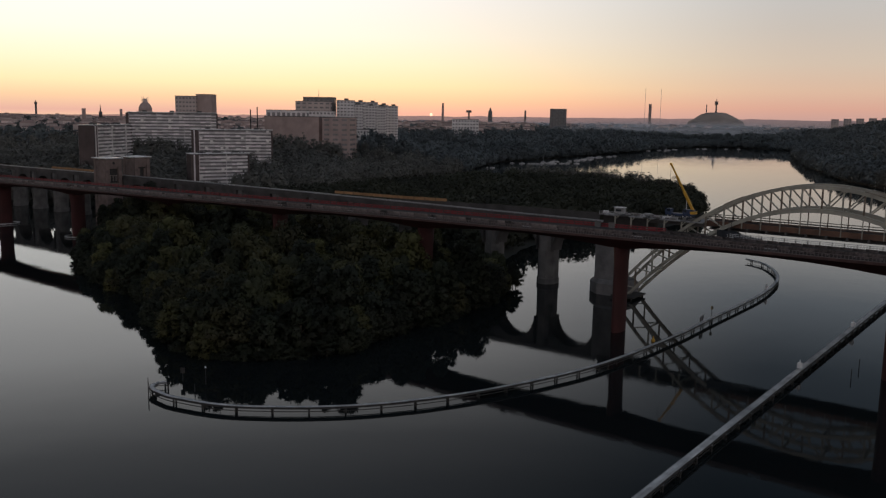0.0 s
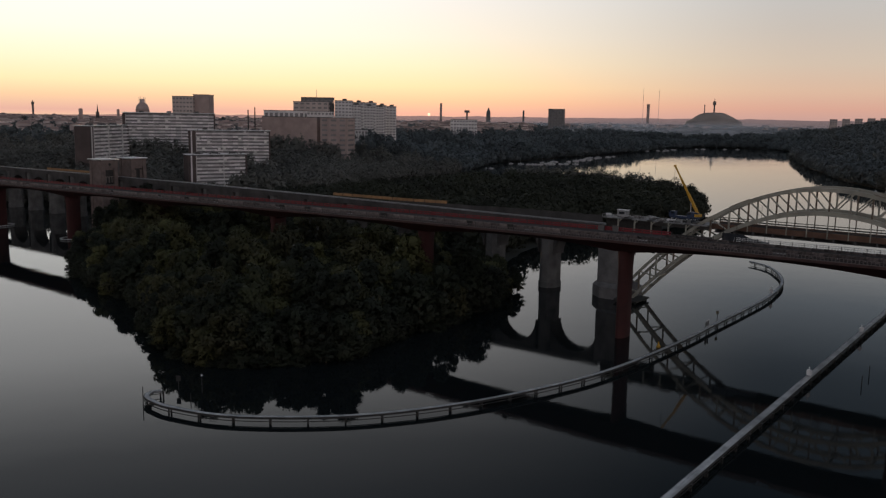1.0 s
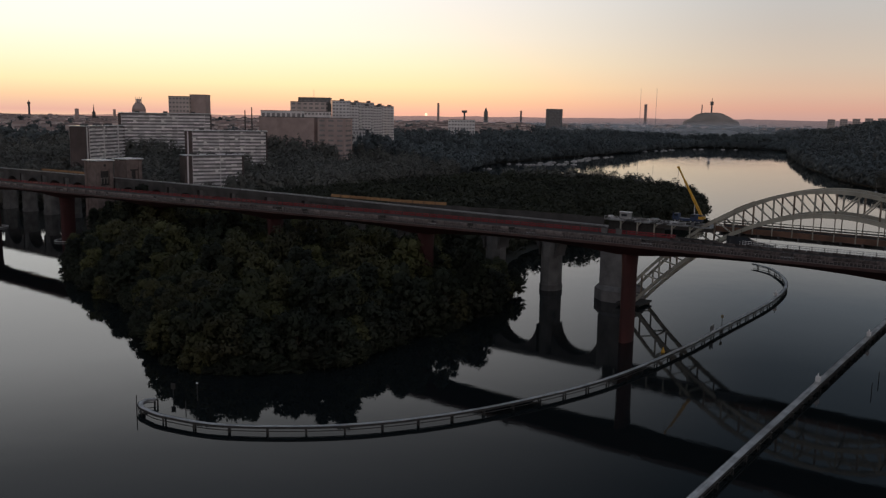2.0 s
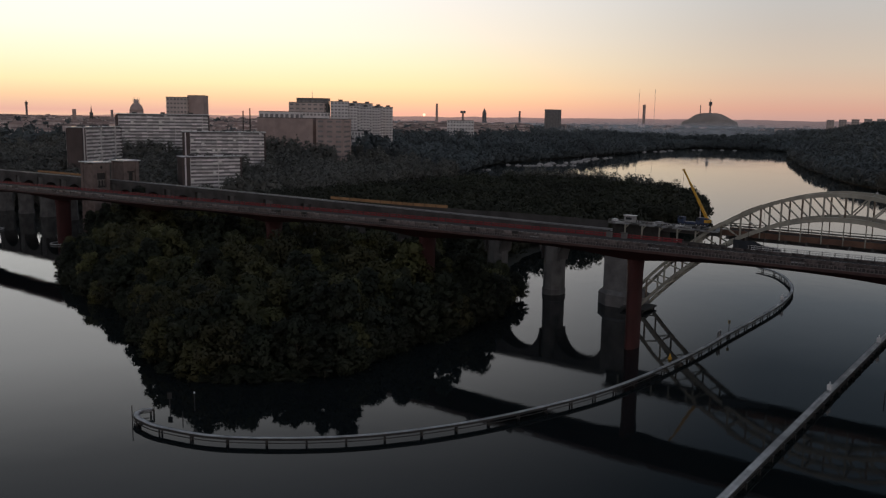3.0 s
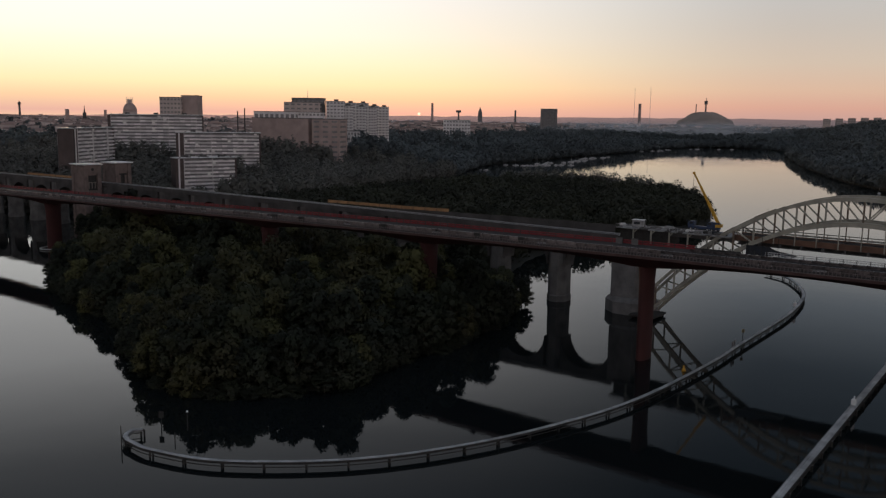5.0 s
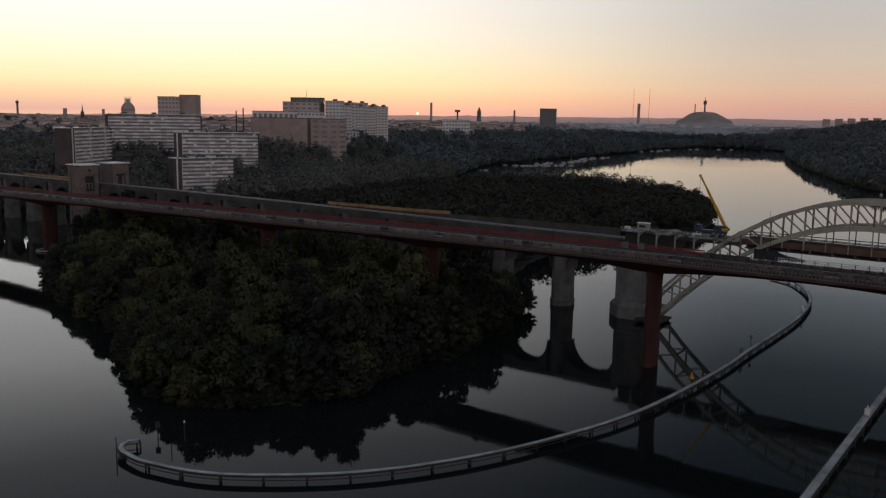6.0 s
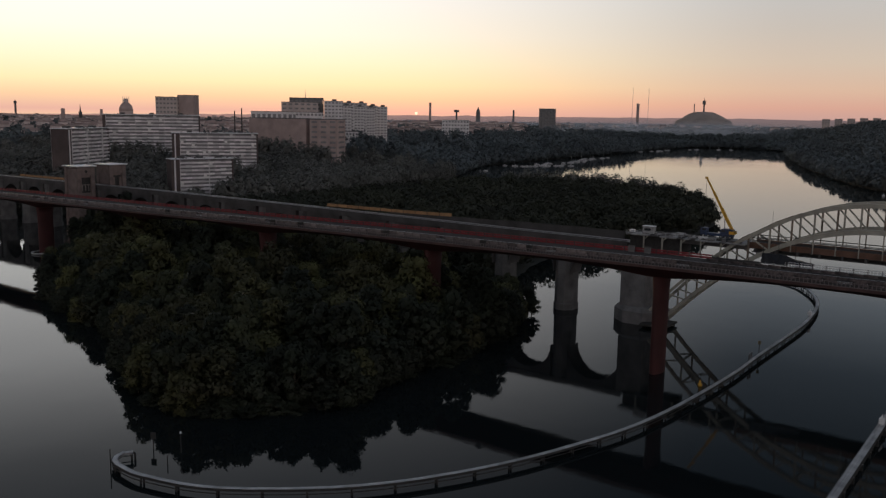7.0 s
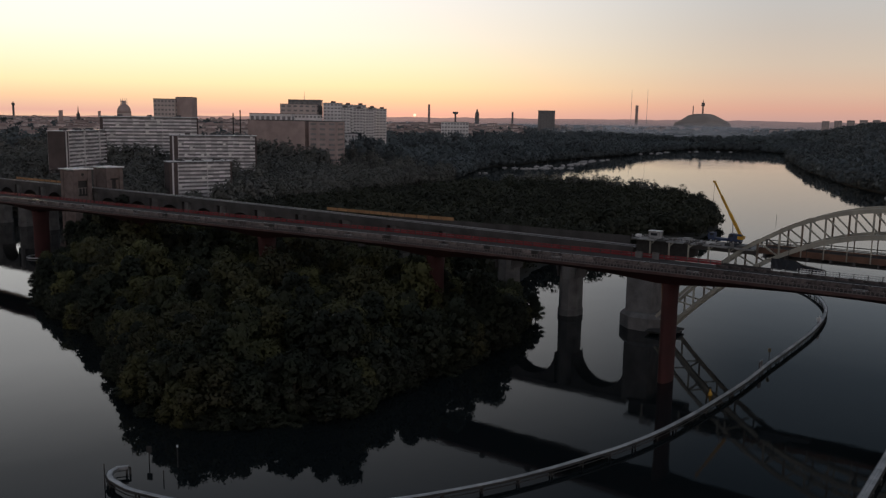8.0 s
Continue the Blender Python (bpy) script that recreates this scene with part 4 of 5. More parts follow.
# ---------------------------------------------------------------- buildings
def slab(label, left, right, top, storeys, depth, storey=2.8, wall=FACADE, end=END_BRICK, bays=14, stair=True):
    """A slab block with its facade from left to right: balcony fronts, dark glass set back, fins, ends and a pale roof edge."""
    a, c = Vector((*left, 0)), Vector((*right, 0))
    along = (c - a).normalized()
    length = (c - a).length
    turn = math.degrees(math.atan2(along.y, along.x))
    h = storeys * storey
    b = thing("apartment_block", label, "building", (a.x, a.y, top - h), turn)
    part("core", Geo().box(0.3, length - 0.3, 0.9, depth - 0.3, -14, h - 0.2), FAR_GLASS, b, "dim set-back windows")
    off = 6.4 if stair else 2.7
    part("end_wall", Geo().box(0, 2.0 if stair else 2.6, 0, depth, -14, h), end, b, "dark brown end wall")
    if stair:
        part("stair_strip", Geo().box(2.003, 3.1, -0.5, 1.2, -14, h), wall, b, "white stair strip")
        part("recess", Geo().box(3.103, off - 0.1, 0.35, 1.4, -14, h), end, b, "dark brown recess")
    part("end_wall", Geo().box(length - 1.2, length, 0, depth, -14, h), end, b, "dark brown end wall")
    part("back_wall", Geo().box(0, length, depth - 0.3, depth, -14, h), wall, b)
    bay = (length - off - 1.3) / bays
    fronts = [Geo().box(0.05, bay - 0.05, -0.4, 0.75, 0, hh).mesh("balcony_front", BALCONY) for hh in (1.35, 1.15, 1.6)]
    bay_wall = Geo().box(bay * 0.1, bay * 0.62, 0.5, 0.95, 1.1, storey - 0.02).mesh("wall_panel", BALCONY)
    r = random.Random(int(length * 10))
    for i in range(-2, storeys):
        for k in range(bays):
            ob = new("balcony_front", fronts[r.choice((0, 0, 0, 1, 2))])
            ob.parent = b
            ob.location = (off + bay * k, 0.0 if (k // 2) % 2 else 0.35, i * storey)
            if r.random() < 0.07:
                ob = new("wall_panel", bay_wall)
                ob.parent = b
                ob.location = (off + bay * k, 0, i * storey)
    for k in range(0, bays + 1, 5):
        x = off + bay * k
        part("fin", Geo().box(x - 0.12, x + 0.12, -0.2, 0.9, -12, h), wall, b)
    part("roof", Geo().box(-0.4, length + 0.4, -0.8, depth + 0.3, h + 0.5, h + 1.0), WHITE, b, "pale roof edge")
    part("attic", Geo().box(1, length - 1, 0.6, depth - 0.6, h - 0.2, h + 0.5), ROOF, b)
    for k in range(9):
        x = r.uniform(1, length - 1)
        part("roof_vent", Geo().box(x - 0.5, x + 0.5, -0.4, 0.8, h + 1.0, h + r.uniform(1.3, 2.0)), ROOF, b, "dark roof vent")
    for k in range(3):
        x = length * (0.2 + 0.3 * k)
        part("stair_head", Geo().box(x - 2, x + 2, depth * 0.4, depth * 0.75, h + 1.0, h + 2.4), ROOF, b)
    return b


slab("long pale slab block with window ribbons above trees", (-579.9, 204.9), (-533.3, 269.5), 64.5, 11, 13, bays=16, stair=False)
slab("pale slab block with balcony bands among trees", (-500, 214.6), (-456.9, 267.0), 50.8, 10, 12)
slab("low pale slab block with balcony bands by the shore", (-444, 171.8), (-428, 216), 33.4, 8, 12, bays=9)
slab("pale slab block with dark brown end wall", (-517, 135), (-548, 190), 54.0, 10, 13, bays=12)


def block(name, label, x, y, z0, top, w, d, turn, wall, rows=0, cols=0):
    """A block with real window recess strips: wall skins over a dark core, each window its own pane."""
    b = thing(name, label, "building", (x, y, z0), turn)
    h = top - z0
    part("wall", Geo().box(-w / 2, w / 2, -d / 2, d / 2, -12, h), wall, b)
    part("roof", Geo().box(-w / 2 - 0.2, w / 2 + 0.2, -d / 2 - 0.2, d / 2 + 0.2, h, h + 0.6), ROOF, b)
    if rows:
        sh = h / rows
        for i in range(rows):
            for k in range(cols):
                cw = w / cols
                x0 = -w / 2 + cw * (k + 0.2)
                part("window", Geo().box(x0, x0 + cw * 0.6, -d / 2 - 0.06, -d / 2 + 0.1, sh * i + sh * 0.35, sh * i + sh * 0.75), FAR_GLASS, b)
            for sx in (-1, 1):
                part("window", Geo().box(sx * w / 2 - 0.06, sx * w / 2 + 0.06, -d * 0.35, d * 0.35, sh * i + sh * 0.35, sh * i + sh * 0.75), FAR_GLASS, b)
    return b


def hill_blocks():
    # turn: facade faces the bay
    t = 37
    block("tower_block", "tall beige tower block above the slab roofs", -684, 350, 30, 82.5, 22, 20, t, BEIGE, 12, 6)
    block("tower_block", "tall brown stair tower beside a beige block", -673, 366, 30, 84.6, 17, 20, t, BROWN, 0, 0)
    block("office_block", "broad windowless brown brick block on the hill", -601, 436, 20, 62.3, 72, 30, 12, BROWN)
    block("office_block", "brown brick wing beside the broad block", -550, 448, 20, 62.0, 30, 28, 25, BROWN, 8, 3)
    block("hospital_block", "pale upper storeys behind the brown block", -640, 456, 30, 69.2, 46, 24, t, FACADE, 4, 8)
    block("hospital_block", "large grey hospital block with plant rooms on top", -692, 551, 35, 81, 44, 34, t, BEIGE, 9, 6)
    block("plant_room", "grey rooftop plant room of the hospital", -694, 562, 76, 86.5, 40, 20, t, CONCRETE, 1, 7)
    block("hospital_block", "pale ward block lower in front", -658, 524, 35, 69, 40, 18, t, FACADE, 6, 9)
    for x, y, top, w in ((-662, 577, 83, 22), (-662, 604, 81.5, 15), (-664, 630, 81.5, 15), (-666, 655, 78.5, 13), (-669, 679, 77.5, 13), (-654, 591, 78, 12), (-656, 618, 77, 12), (-658, 643, 76.5, 10)):
        block("apartment_tower", "pale stepped apartment tower on the hill", x, y, 30, top, w, 16, t, FACADE, 13, max(3, int(w / 4)))
        block("lift_head", "grey lift motor room on a tower roof", x - 1, y + 2, top - 1, top + 2.2, 5, 5, t, CONCRETE)
    block("low_building", "long low pale building below the towers", -598, 524, 30, 48, 36, 12, t, FACADE, 3, 10)
    block("office_tower", "grey office tower far across the bay", -1163, 2015, 25, 89, 48, 40, 30, CONCRETE, 14, 6)
    block("office_block", "pale striped office block in the far trees", -769, 992, 25, 59.5, 46, 16, t, FACADE, 6, 9)


hill_blocks()


def skyline():
    r = random.Random(21)
    walls, roofs = Geo(), Geo()
    n = 0
    while n < 1500:
        az, dist = r.uniform(-0.62, 0.50), 1350 + 1950 * r.random() ** 0.8
        x, y = 115 + dist * (-0.6 * math.cos(az) + 0.8 * math.sin(az)), -248 + dist * (0.8 * math.cos(az) + 0.6 * math.sin(az))
        if float(inside_distance(np.array([x]), np.array([y]), NORTH)[0]) < 260 or (az > 0.10 and (dist < 2600 or r.random() < 0.75)):
            continue
        z = float(ground_height(np.array([x]), np.array([y]))[0])
        w, d, h = r.uniform(10, 30), r.uniform(9, 15), r.uniform(7, 17)
        m = pose(x, y, z, 0, 0, r.uniform(0, 180))
        walls.box(-w / 2, w / 2, -d / 2, d / 2, -5, h, m)
        k = h + d * r.uniform(0.1, 0.3)
        roofs.add([m @ Vector(v) for v in ((-w / 2, -d / 2, h), (w / 2, -d / 2, h), (w / 2, d / 2, h), (-w / 2, d / 2, h), (-w / 2 + 2, 0, k), (w / 2 - 2, 0, k))],
                  [(0, 1, 5, 4), (2, 3, 4, 5), (1, 2, 5), (3, 0, 4)])
        n += 1
    city = thing("far_city", "low hazy city blocks along the horizon", "city", kind="stuff")
    part("wall", walls, HAZED_CITY, city)
    part("roof", roofs, HAZED_ROOF, city)


skyline()


def landmark(name, label, category, x, y, base, pieces, mat):
    """A far tower: pieces are (z0, z1, r0, r1)."""
    b = thing(name, label, category, (x, y, base))
    for i, (z0, z1, r0, r1) in enumerate(pieces):
        part("shaft" if i == 0 else "section", Geo().tube((0, 0, z0 - base), (0, 0, z1 - base), r0, r1, 12), mat, b)
    return b


def landmarks():
    landmark("telecom_tower", "slender hazy telecommunications tower on the skyline", "tower", -3678, 1776, 40, [(40, 86, 4.5, 4.5), (86, 97, 6.5, 6.5), (97, 104, 2, 1)], CONCRETE)
    landmark("chimney", "tall dark chimney on the far skyline", "chimney", -1570, 3599, 40, [(40, 104, 7, 6.5), (104, 131, 6.8, 6.8)], BROWN)
    landmark("radio_mast", "thin radio mast on the far skyline", "mast", -1714, 3863, 40, [(40, 212, 0.9, 0.7)], METAL)
    landmark("radio_mast", "thin radio mast on the far skyline", "mast", -1644, 3894, 40, [(40, 212, 0.9, 0.7)], METAL)
    landmark("hill_tower", "radio tower with platforms on a grassy hill", "tower", -1330, 3802, 98, [(98, 138, 4, 3.2), (132, 149, 7.5, 7.5), (149, 163, 1.6, 1.0)], CONCRETE)
    q = random.Random(8)
    rings = []
    for z, w in ((10, 150), (55, 125), (66, 104), (78, 84), (88, 66), (94, 50), (97, 30), (98, 8)):
        rings.append([(-1330 + w * math.cos(a) * q.uniform(0.95, 1.05), 3802 + w * 0.8 * math.sin(a), z + q.uniform(-1.5, 0.5)) for a in np.linspace(0, 2 * math.pi, 25)[:-1]])
    solo("far_hill", Geo().loft(rings), HAZED_GRASS, "hazy grass hill under the radio tower", "hill", "structure", True)
    landmark("chimney", "small chimney beside the hill", "chimney", -1372, 3790, 85, [(85, 134, 2.6, 2.2)], BROWN)
    landmark("chimney", "brick chimney on the hazy skyline", "chimney", -1689, 2148, 40, [(40, 107, 4.5, 3.6)], BROWN)
    landmark("chimney", "short chimney among city roofs", "chimney", -1776, 875, 30, [(30, 69, 4.5, 4.5)], BROWN)
    landmark("church_spire", "thin church spire above the roofs", "spire", -1757, 906, 30, [(30, 62, 4, 4), (62, 79, 2, 0.2)], ROOF)
    landmark("chimney", "short chimney among city roofs", "chimney", -1649, 890, 30, [(30, 68.5, 3, 3)], BROWN)
    landmark("water_tower", "far hazy tower on the skyline", "tower", -1557, 2243, 40, [(40, 78, 8, 7), (78, 94, 7, 1)], CONCRETE)
    landmark("water_tower", "squat water tower on the skyline", "tower", -1617, 2201, 40, [(40, 76, 3, 3), (76, 84, 9, 9)], CONCRETE)
    landmark("chimney", "far hazy chimney over the city", "chimney", -1456, 2307, 40, [(40, 86, 4, 3)], CONCRETE)
    for x, y, z in ((-643.6, 403, 69.5), (-638.7, 408.5, 72.5)):
        landmark("roof_chimney", "thin dark flue beside the slab roofs", "chimney", x, y, 38, [(38, z, 0.7, 0.6)], DARK)
    landmark("roof_mast", "thin mast on the hospital roof", "mast", -696, 562, 85, [(85, 97, 0.35, 0.15)], METAL)
    d = thing("domed_church", "stone church dome with a scaffolded lantern", "church", (-1370, 763, 40))
    part("drum", Geo().tube((0, 0, 0), (0, 0, 26), 13, 13, 16), HAZED_CITY, d)
    part("dome", Geo().loft([[(13 * math.cos(a) * math.cos(t), 13 * math.sin(a) * math.cos(t), 26 + 17 * math.sin(t)) for a in np.linspace(0, 2 * math.pi, 17)[:-1]] for t in np.linspace(0, 1.35, 7)]), BROWN, d, smooth=True)
    part("lantern", Geo().tube((0, 0, 42), (0, 0, 49), 4.5, 4.5, 10), HAZED_CITY, d)
    for a in range(4):
        x, y = 6 * math.cos(a * 1.57 + 0.6), 6 * math.sin(a * 1.57 + 0.6)
        part("scaffold_pole", Geo().tube((x, y, 38), (x, y, 53), 0.4, 0.4, 5), METAL, d)
    r = random.Random(5)
    for i in range(2, 7):
        u = i / 6
        block("terrace_house", "pinkish apartment block on the far wooded ridge", -520 + 180 * u, 2275 + 37 * u, 56, 68.5 + 7 * u + r.uniform(-1, 1), 19, 12, 12, BEIGE, 3, 3)


landmarks()

# ---------------------------------------------------------------- portal towers of the viaduct
def portal_tower(label, y, windows):
    b = thing("portal_tower", label, "tower", (-354 if windows else -358, y, 15), 0)
    w, d, h = 6.5, 5.2, 23.0
    part("body", Geo().box(-w, w - 1.6, -d + 0.4, d - 0.4, -19, h - 0.6), STONE, b)
    # Back of the recess is coloured dark, standing in for the opening's shade.
    part("recess", Geo().box(w - 1.6, w - 1.5, -d + 2.2, d - 2.2, 9, h - 4.6), DARK, b, "recess back coloured dark for its shade")
    for s in (-1, 1):
        part("pilaster", Geo().box(w - 1.6, w, min(s * d, s * (d - 2.3)), max(s * d, s * (d - 2.3)), -19, h), STONE, b)
        part("corner_pier", Geo().box(-w, -w + 2.4, min(s * d, s * (d - 1.0)), max(s * d, s * (d - 1.0)), -19, h), STONE, b)
    part("lintel", Geo().box(w - 1.6, w - 0.25, -d + 2.3, d - 2.3, h - 4.6, h), STONE, b)
    part("step_moulding", Geo().box(w - 1.6, w - 0.7, -d + 2.3, d - 2.3, h - 5.6, h - 4.6), STONE, b)
    part("sill", Geo().box(w - 1.6, w - 0.3, -d + 2.3, d - 2.3, -19, 9), STONE, b)
    if windows:
        for k in range(3):
            part("window_frame", Geo().box(w - 1.5, w - 1.25, -2.1 + 1.9 * k, -1.6 + 1.9 * k, 10, h - 9.4), PALE, b, "white window frame")
        part("transom", Geo().box(w - 1.5, w - 1.2, -2.8, 2.8, 13.2, 13.6), PALE, b, "white transom")
        # Solid dark disc; its colour stands for the shade inside an opening.
        part("round_opening", Geo().tube((w - 0.3, 0, h - 2.3), (w - 0.2, 0, h - 2.3), 0.8, n=14), DARK, b)
    else:
        for s in (-1, 1):
            part("door_jamb", Geo().box(w - 1.5, w - 0.9, min(s * 1.4, s * 2.9), max(s * 1.4, s * 2.9), 9, h - 6.5), STONE, b)
    part("cornice", Geo().box(-w - 0.35, w + 0.35, -d - 0.35, d + 0.35, h, h + 0.35), STONE, b)
    part("roof", Geo().box(-w - 0.8, w + 0.8, -d - 0.8, d + 0.8, h + 0.35, h + 0.85), WHITE, b, "pale flat roof slab")
    return b


STONE = material("weathered_stone", (0.19, 0.145, 0.13), 0.9, var=0.3, scale=0.25, fine=2.5)
portal_tower("weathered stone portal tower with white window frames", 44.5, True)
portal_tower("weathered stone portal tower beside the viaduct track", 66.5, False)


# ---------------------------------------------------------------- works on the old bridge
def works():
    s = thing("work_platform", "pale work platform with posts under the old deck", "platform")
    r = random.Random(5)
    for i in range(20):
        x, d = -33 + 2 * i, r.uniform(-0.5, 0.7)
        part("board", Geo().box(x + 0.04, x + 1.96, 49.2 - d * 0.6, 61 - abs(d), 30.4 + d * 0.12, 30.8 + d * 0.12), r.choice([WHITE_GREY, WHITE_GREY, CONCRETE, OLD_CONCRETE]), s, "dusty platform board")
    part("edge_rail", Geo().beam((-33, 49.3, 31.9), (-2, 49.3, 31.9), 0.08, 0.1), METAL, s)
    part("edge_rail", Geo().beam((-33, 49.3, 31.4), (-2, 49.3, 31.4), 0.08, 0.1), METAL, s)
    for i in range(12):
        part("rail_post", Geo().box(-33 + 2.8 * i, -32.9 + 2.8 * i, 49.25, 49.35, 30.6, 31.95), METAL, s)
    # Housing coloured dark to read as the open shade behind the posts.
    part("housing", Geo().box(-32, -14, 51.0, 60.6, 25.6, 30.3), DARK, s, "sheeted housing, dark for the open shade behind the posts")
    for y in (51.4, 55.5, 59.6):
        part("girder", Geo().beam((-14, y, 29.6), (8, y, 29.6), 0.4, 1.3), ROOF, s, "dark deck girder")
    for x in (-26.5, -20, -13.5, -7, -0.5):
        part("post", Geo().beam((x, 49.5, 25.4), (x, 49.5, 30.4), 0.45, 0.45, (0, 1, 0)), STEEL, s)
        part("bracket", Geo().beam((x, 49.5, 29.2), (x + 1.3, 49.5, 30.4), 0.3, 0.3, (0, 1, 0)), STEEL, s)
    part("walkway", Geo().box(-32, 6, 49.0, 51, 25.1, 25.5), ROOF, s)
    r = random.Random(3)
    for i in range(22):
        x, y = -32 + 1.75 * i + r.uniform(-0.6, 0.6), r.uniform(50.2, 56) if i < 15 else r.uniform(50.2, 52)
        w, d, h = r.uniform(0.5, 1.5), r.uniform(0.4, 0.9), r.uniform(0.35, 1.1)
        solo("crate", Geo().box(x - w, x + w, y - d, y + d, 30.9, 30.9 + h), r.choice([WHITE, WHITE_GREY, CONCRETE, ROOF, TARP, DARK]), "small site crate on the work platform", "crate", group="site crates")
    c = thing("site_cabin", "small pale site cabin on the work platform", "cabin", (-26, 52.5, 30.9))
    part("body", Geo().box(-1.9, 1.9, -1.2, 1.2, 0.25, 2.5), WHITE_GREY, c)
    part("roof", Geo().box(-2.1, 2.1, -1.4, 1.4, 2.5, 2.65), WHITE, c)
    part("window", Geo().box(-1.2, 1.0, -1.24, -1.15, 1.1, 1.9), GLASS, c)
    part("skid", Geo().box(-1.9, 1.9, -1.0, 1.0, 0, 0.25), DARK, c)
    n = thing("hanging_scaffold", "dark sheeted scaffold hung under the old deck girder", "scaffold")
    rings = []
    for u in np.linspace(0, 1, 13):
        top, low = 28.6 + 0.6 * math.sin(u * 5) - 1.4 * u + r.uniform(-0.3, 0.3), 25.6 + r.uniform(-0.25, 0.25) + 0.7 * u
        rings.append([(12.5 + 15 * u, 49.2 + r.uniform(-0.2, 0.2), low), (12.5 + 15 * u, 52.4, low), (12.5 + 15 * u, 52.0, top - 0.2), (12.5 + 15 * u, 49.4 + r.uniform(-0.2, 0.2), top)])
    part("sheeting", Geo().loft(rings), TARP, n)
    for x in (13, 17.5, 22.5, 27):
        part("hanger", Geo().beam((x, 49.0, 26.0), (x, 49.0, 32.6), 0.12, 0.12, (0, 1, 0)), DARK, n)
    part("walkway", Geo().box(12, 28, 48.6, 49.1, 25.6, 25.8), CONCRETE, n)
    k = thing("mobile_crane", "blue mobile crane with a long yellow telescopic boom", "crane", (-4, 58.5, 30.9))
    part("chassis", Geo().box(-6, 4.5, -1.3, 1.3, 0.7, 1.5), BLUE, k, "blue chassis")
    cab = part("cab", Geo().loft([[(-6.2, y, 1.5), (-4.0, y, 1.5), (-4.0, y, 3.1), (-5.7, y, 3.1), (-6.2, y, 2.3)] for y in (-1.2, 1.2)]), BLUE, k, "blue driver cab")
    part("windscreen", Geo().beam((-6.22, 0, 2.35), (-5.76, 0, 3.02), 2.0, 0.05, (0, 1, 0)), GLASS, cab)
    part("side_window", Geo().box(-5.5, -4.3, -1.24, -1.18, 2.2, 2.9), GLASS, cab)
    upper = part("superstructure", Geo().loft([[(0.5, y, 1.5), (4.6, y, 1.5), (4.6, y, 2.9), (4.1, y, 3.2), (0.9, y, 3.2), (0.5, y, 2.6)] for y in (-1.2, 1.2)]), BLUE, k, "blue slewing cabin")
    part("cabin_window", Geo().box(0.7, 2.0, -1.25, -1.18, 2.2, 3.0), GLASS, upper)
    part("counterweight", Geo().box(3.4, 5.2, -1.3, 1.3, 1.6, 2.6), YELLOW, k)
    for x in (-5, -3.4, 0.8, 2.3, 3.8):
        for y in (-1.15, 1.15):
            tyre = part("wheel", Geo().tube((x, y - 0.2, 0.55), (x, y + 0.2, 0.55), 0.55, n=14), DARK, k)
            part("hub", Geo().tube((x, y - 0.23, 0.55), (x, y + 0.23, 0.55), 0.28, n=10), METAL, tyre)
    foot, tip = Vector((4.2, 0, 2.6)), Vector((-5.6, 0.8, 19.4))
    for i, (a, c2, w) in enumerate(((0, 0.42, 0.75), (0.40, 0.74, 0.58), (0.72, 1.0, 0.42))):
        part("boom_section", Geo().beam(foot.lerp(tip, a), foot.lerp(tip, c2), w, w * 1.15), YELLOW, k, "yellow boom section")
    part("boom_head", Geo().box(tip.x - 0.5, tip.x + 0.3, tip.y - 0.3, tip.y + 0.3, tip.z - 0.3, tip.z + 0.4), YELLOW, k)
    part("ram", Geo().tube((1.5, 0, 2.4), foot.lerp(tip, 0.3), 0.2, 0.14), METAL, k)
    part("hoist_cable", Geo().tube(tip, tip + Vector((-0.1, 0, -7)), 0.05, 0.05, 5), DARK, k)
    # orange screens along the viaduct
    for x0, x1 in ((-182, -113), (-445, -380)):
        f = thing("site_screen", "faded orange screen along the old viaduct", "screen")
        n = int((x1 - x0) / 6)
        for i in range(n):
            a, c2 = x0 + (x1 - x0) * i / n, x0 + (x1 - x0) * (i + 1) / n
            za, zc = (old_deck(q) - 1.1 if x0 > -300 else via_deck(q) + 0.2 for q in (a, c2))
            part("panel", Geo().beam((a + 0.1, 59.6, za + 0.55), (c2 - 0.1, 59.6, zc + 0.55), 0.06, 1.3), ORANGE, f)
            part("post", Geo().beam((a, 59.53, via_deck(a) - 0.5), (a, 59.53, za + 1.3), 0.1, 0.1, (0, 1, 0)), DARK, f)


WHITE_GREY = material("dusty_pale_sheet", (0.30, 0.30, 0.295), 0.7, var=0.3, scale=0.6, fine=5.0)
works()


# ---------------------------------------------------------------- marks and posts in the water
def mark(label, x, y, height, board=None, lamp=False, base=-3.0, name="channel_mark", face=None):
    b = thing(name, label, "mark", (x, y, 0))
    part("post", Geo().tube((0, 0, base), (0, 0, height), 0.13, 0.1, 8), DARK, b)
    if board:
        m = pose(0, 0, 0, 0, 0, 30)
        part("board", Geo().box(-board / 2, board / 2, -0.05, 0.05, height - board * 1.3, height, m), face or DARK, b)
    if lamp:
        part("lamp", Geo().tube((0, 0, height), (0, 0, height + 0.4), 0.22, 0.16, 8), WHITE, b, "small white lantern")
    return b


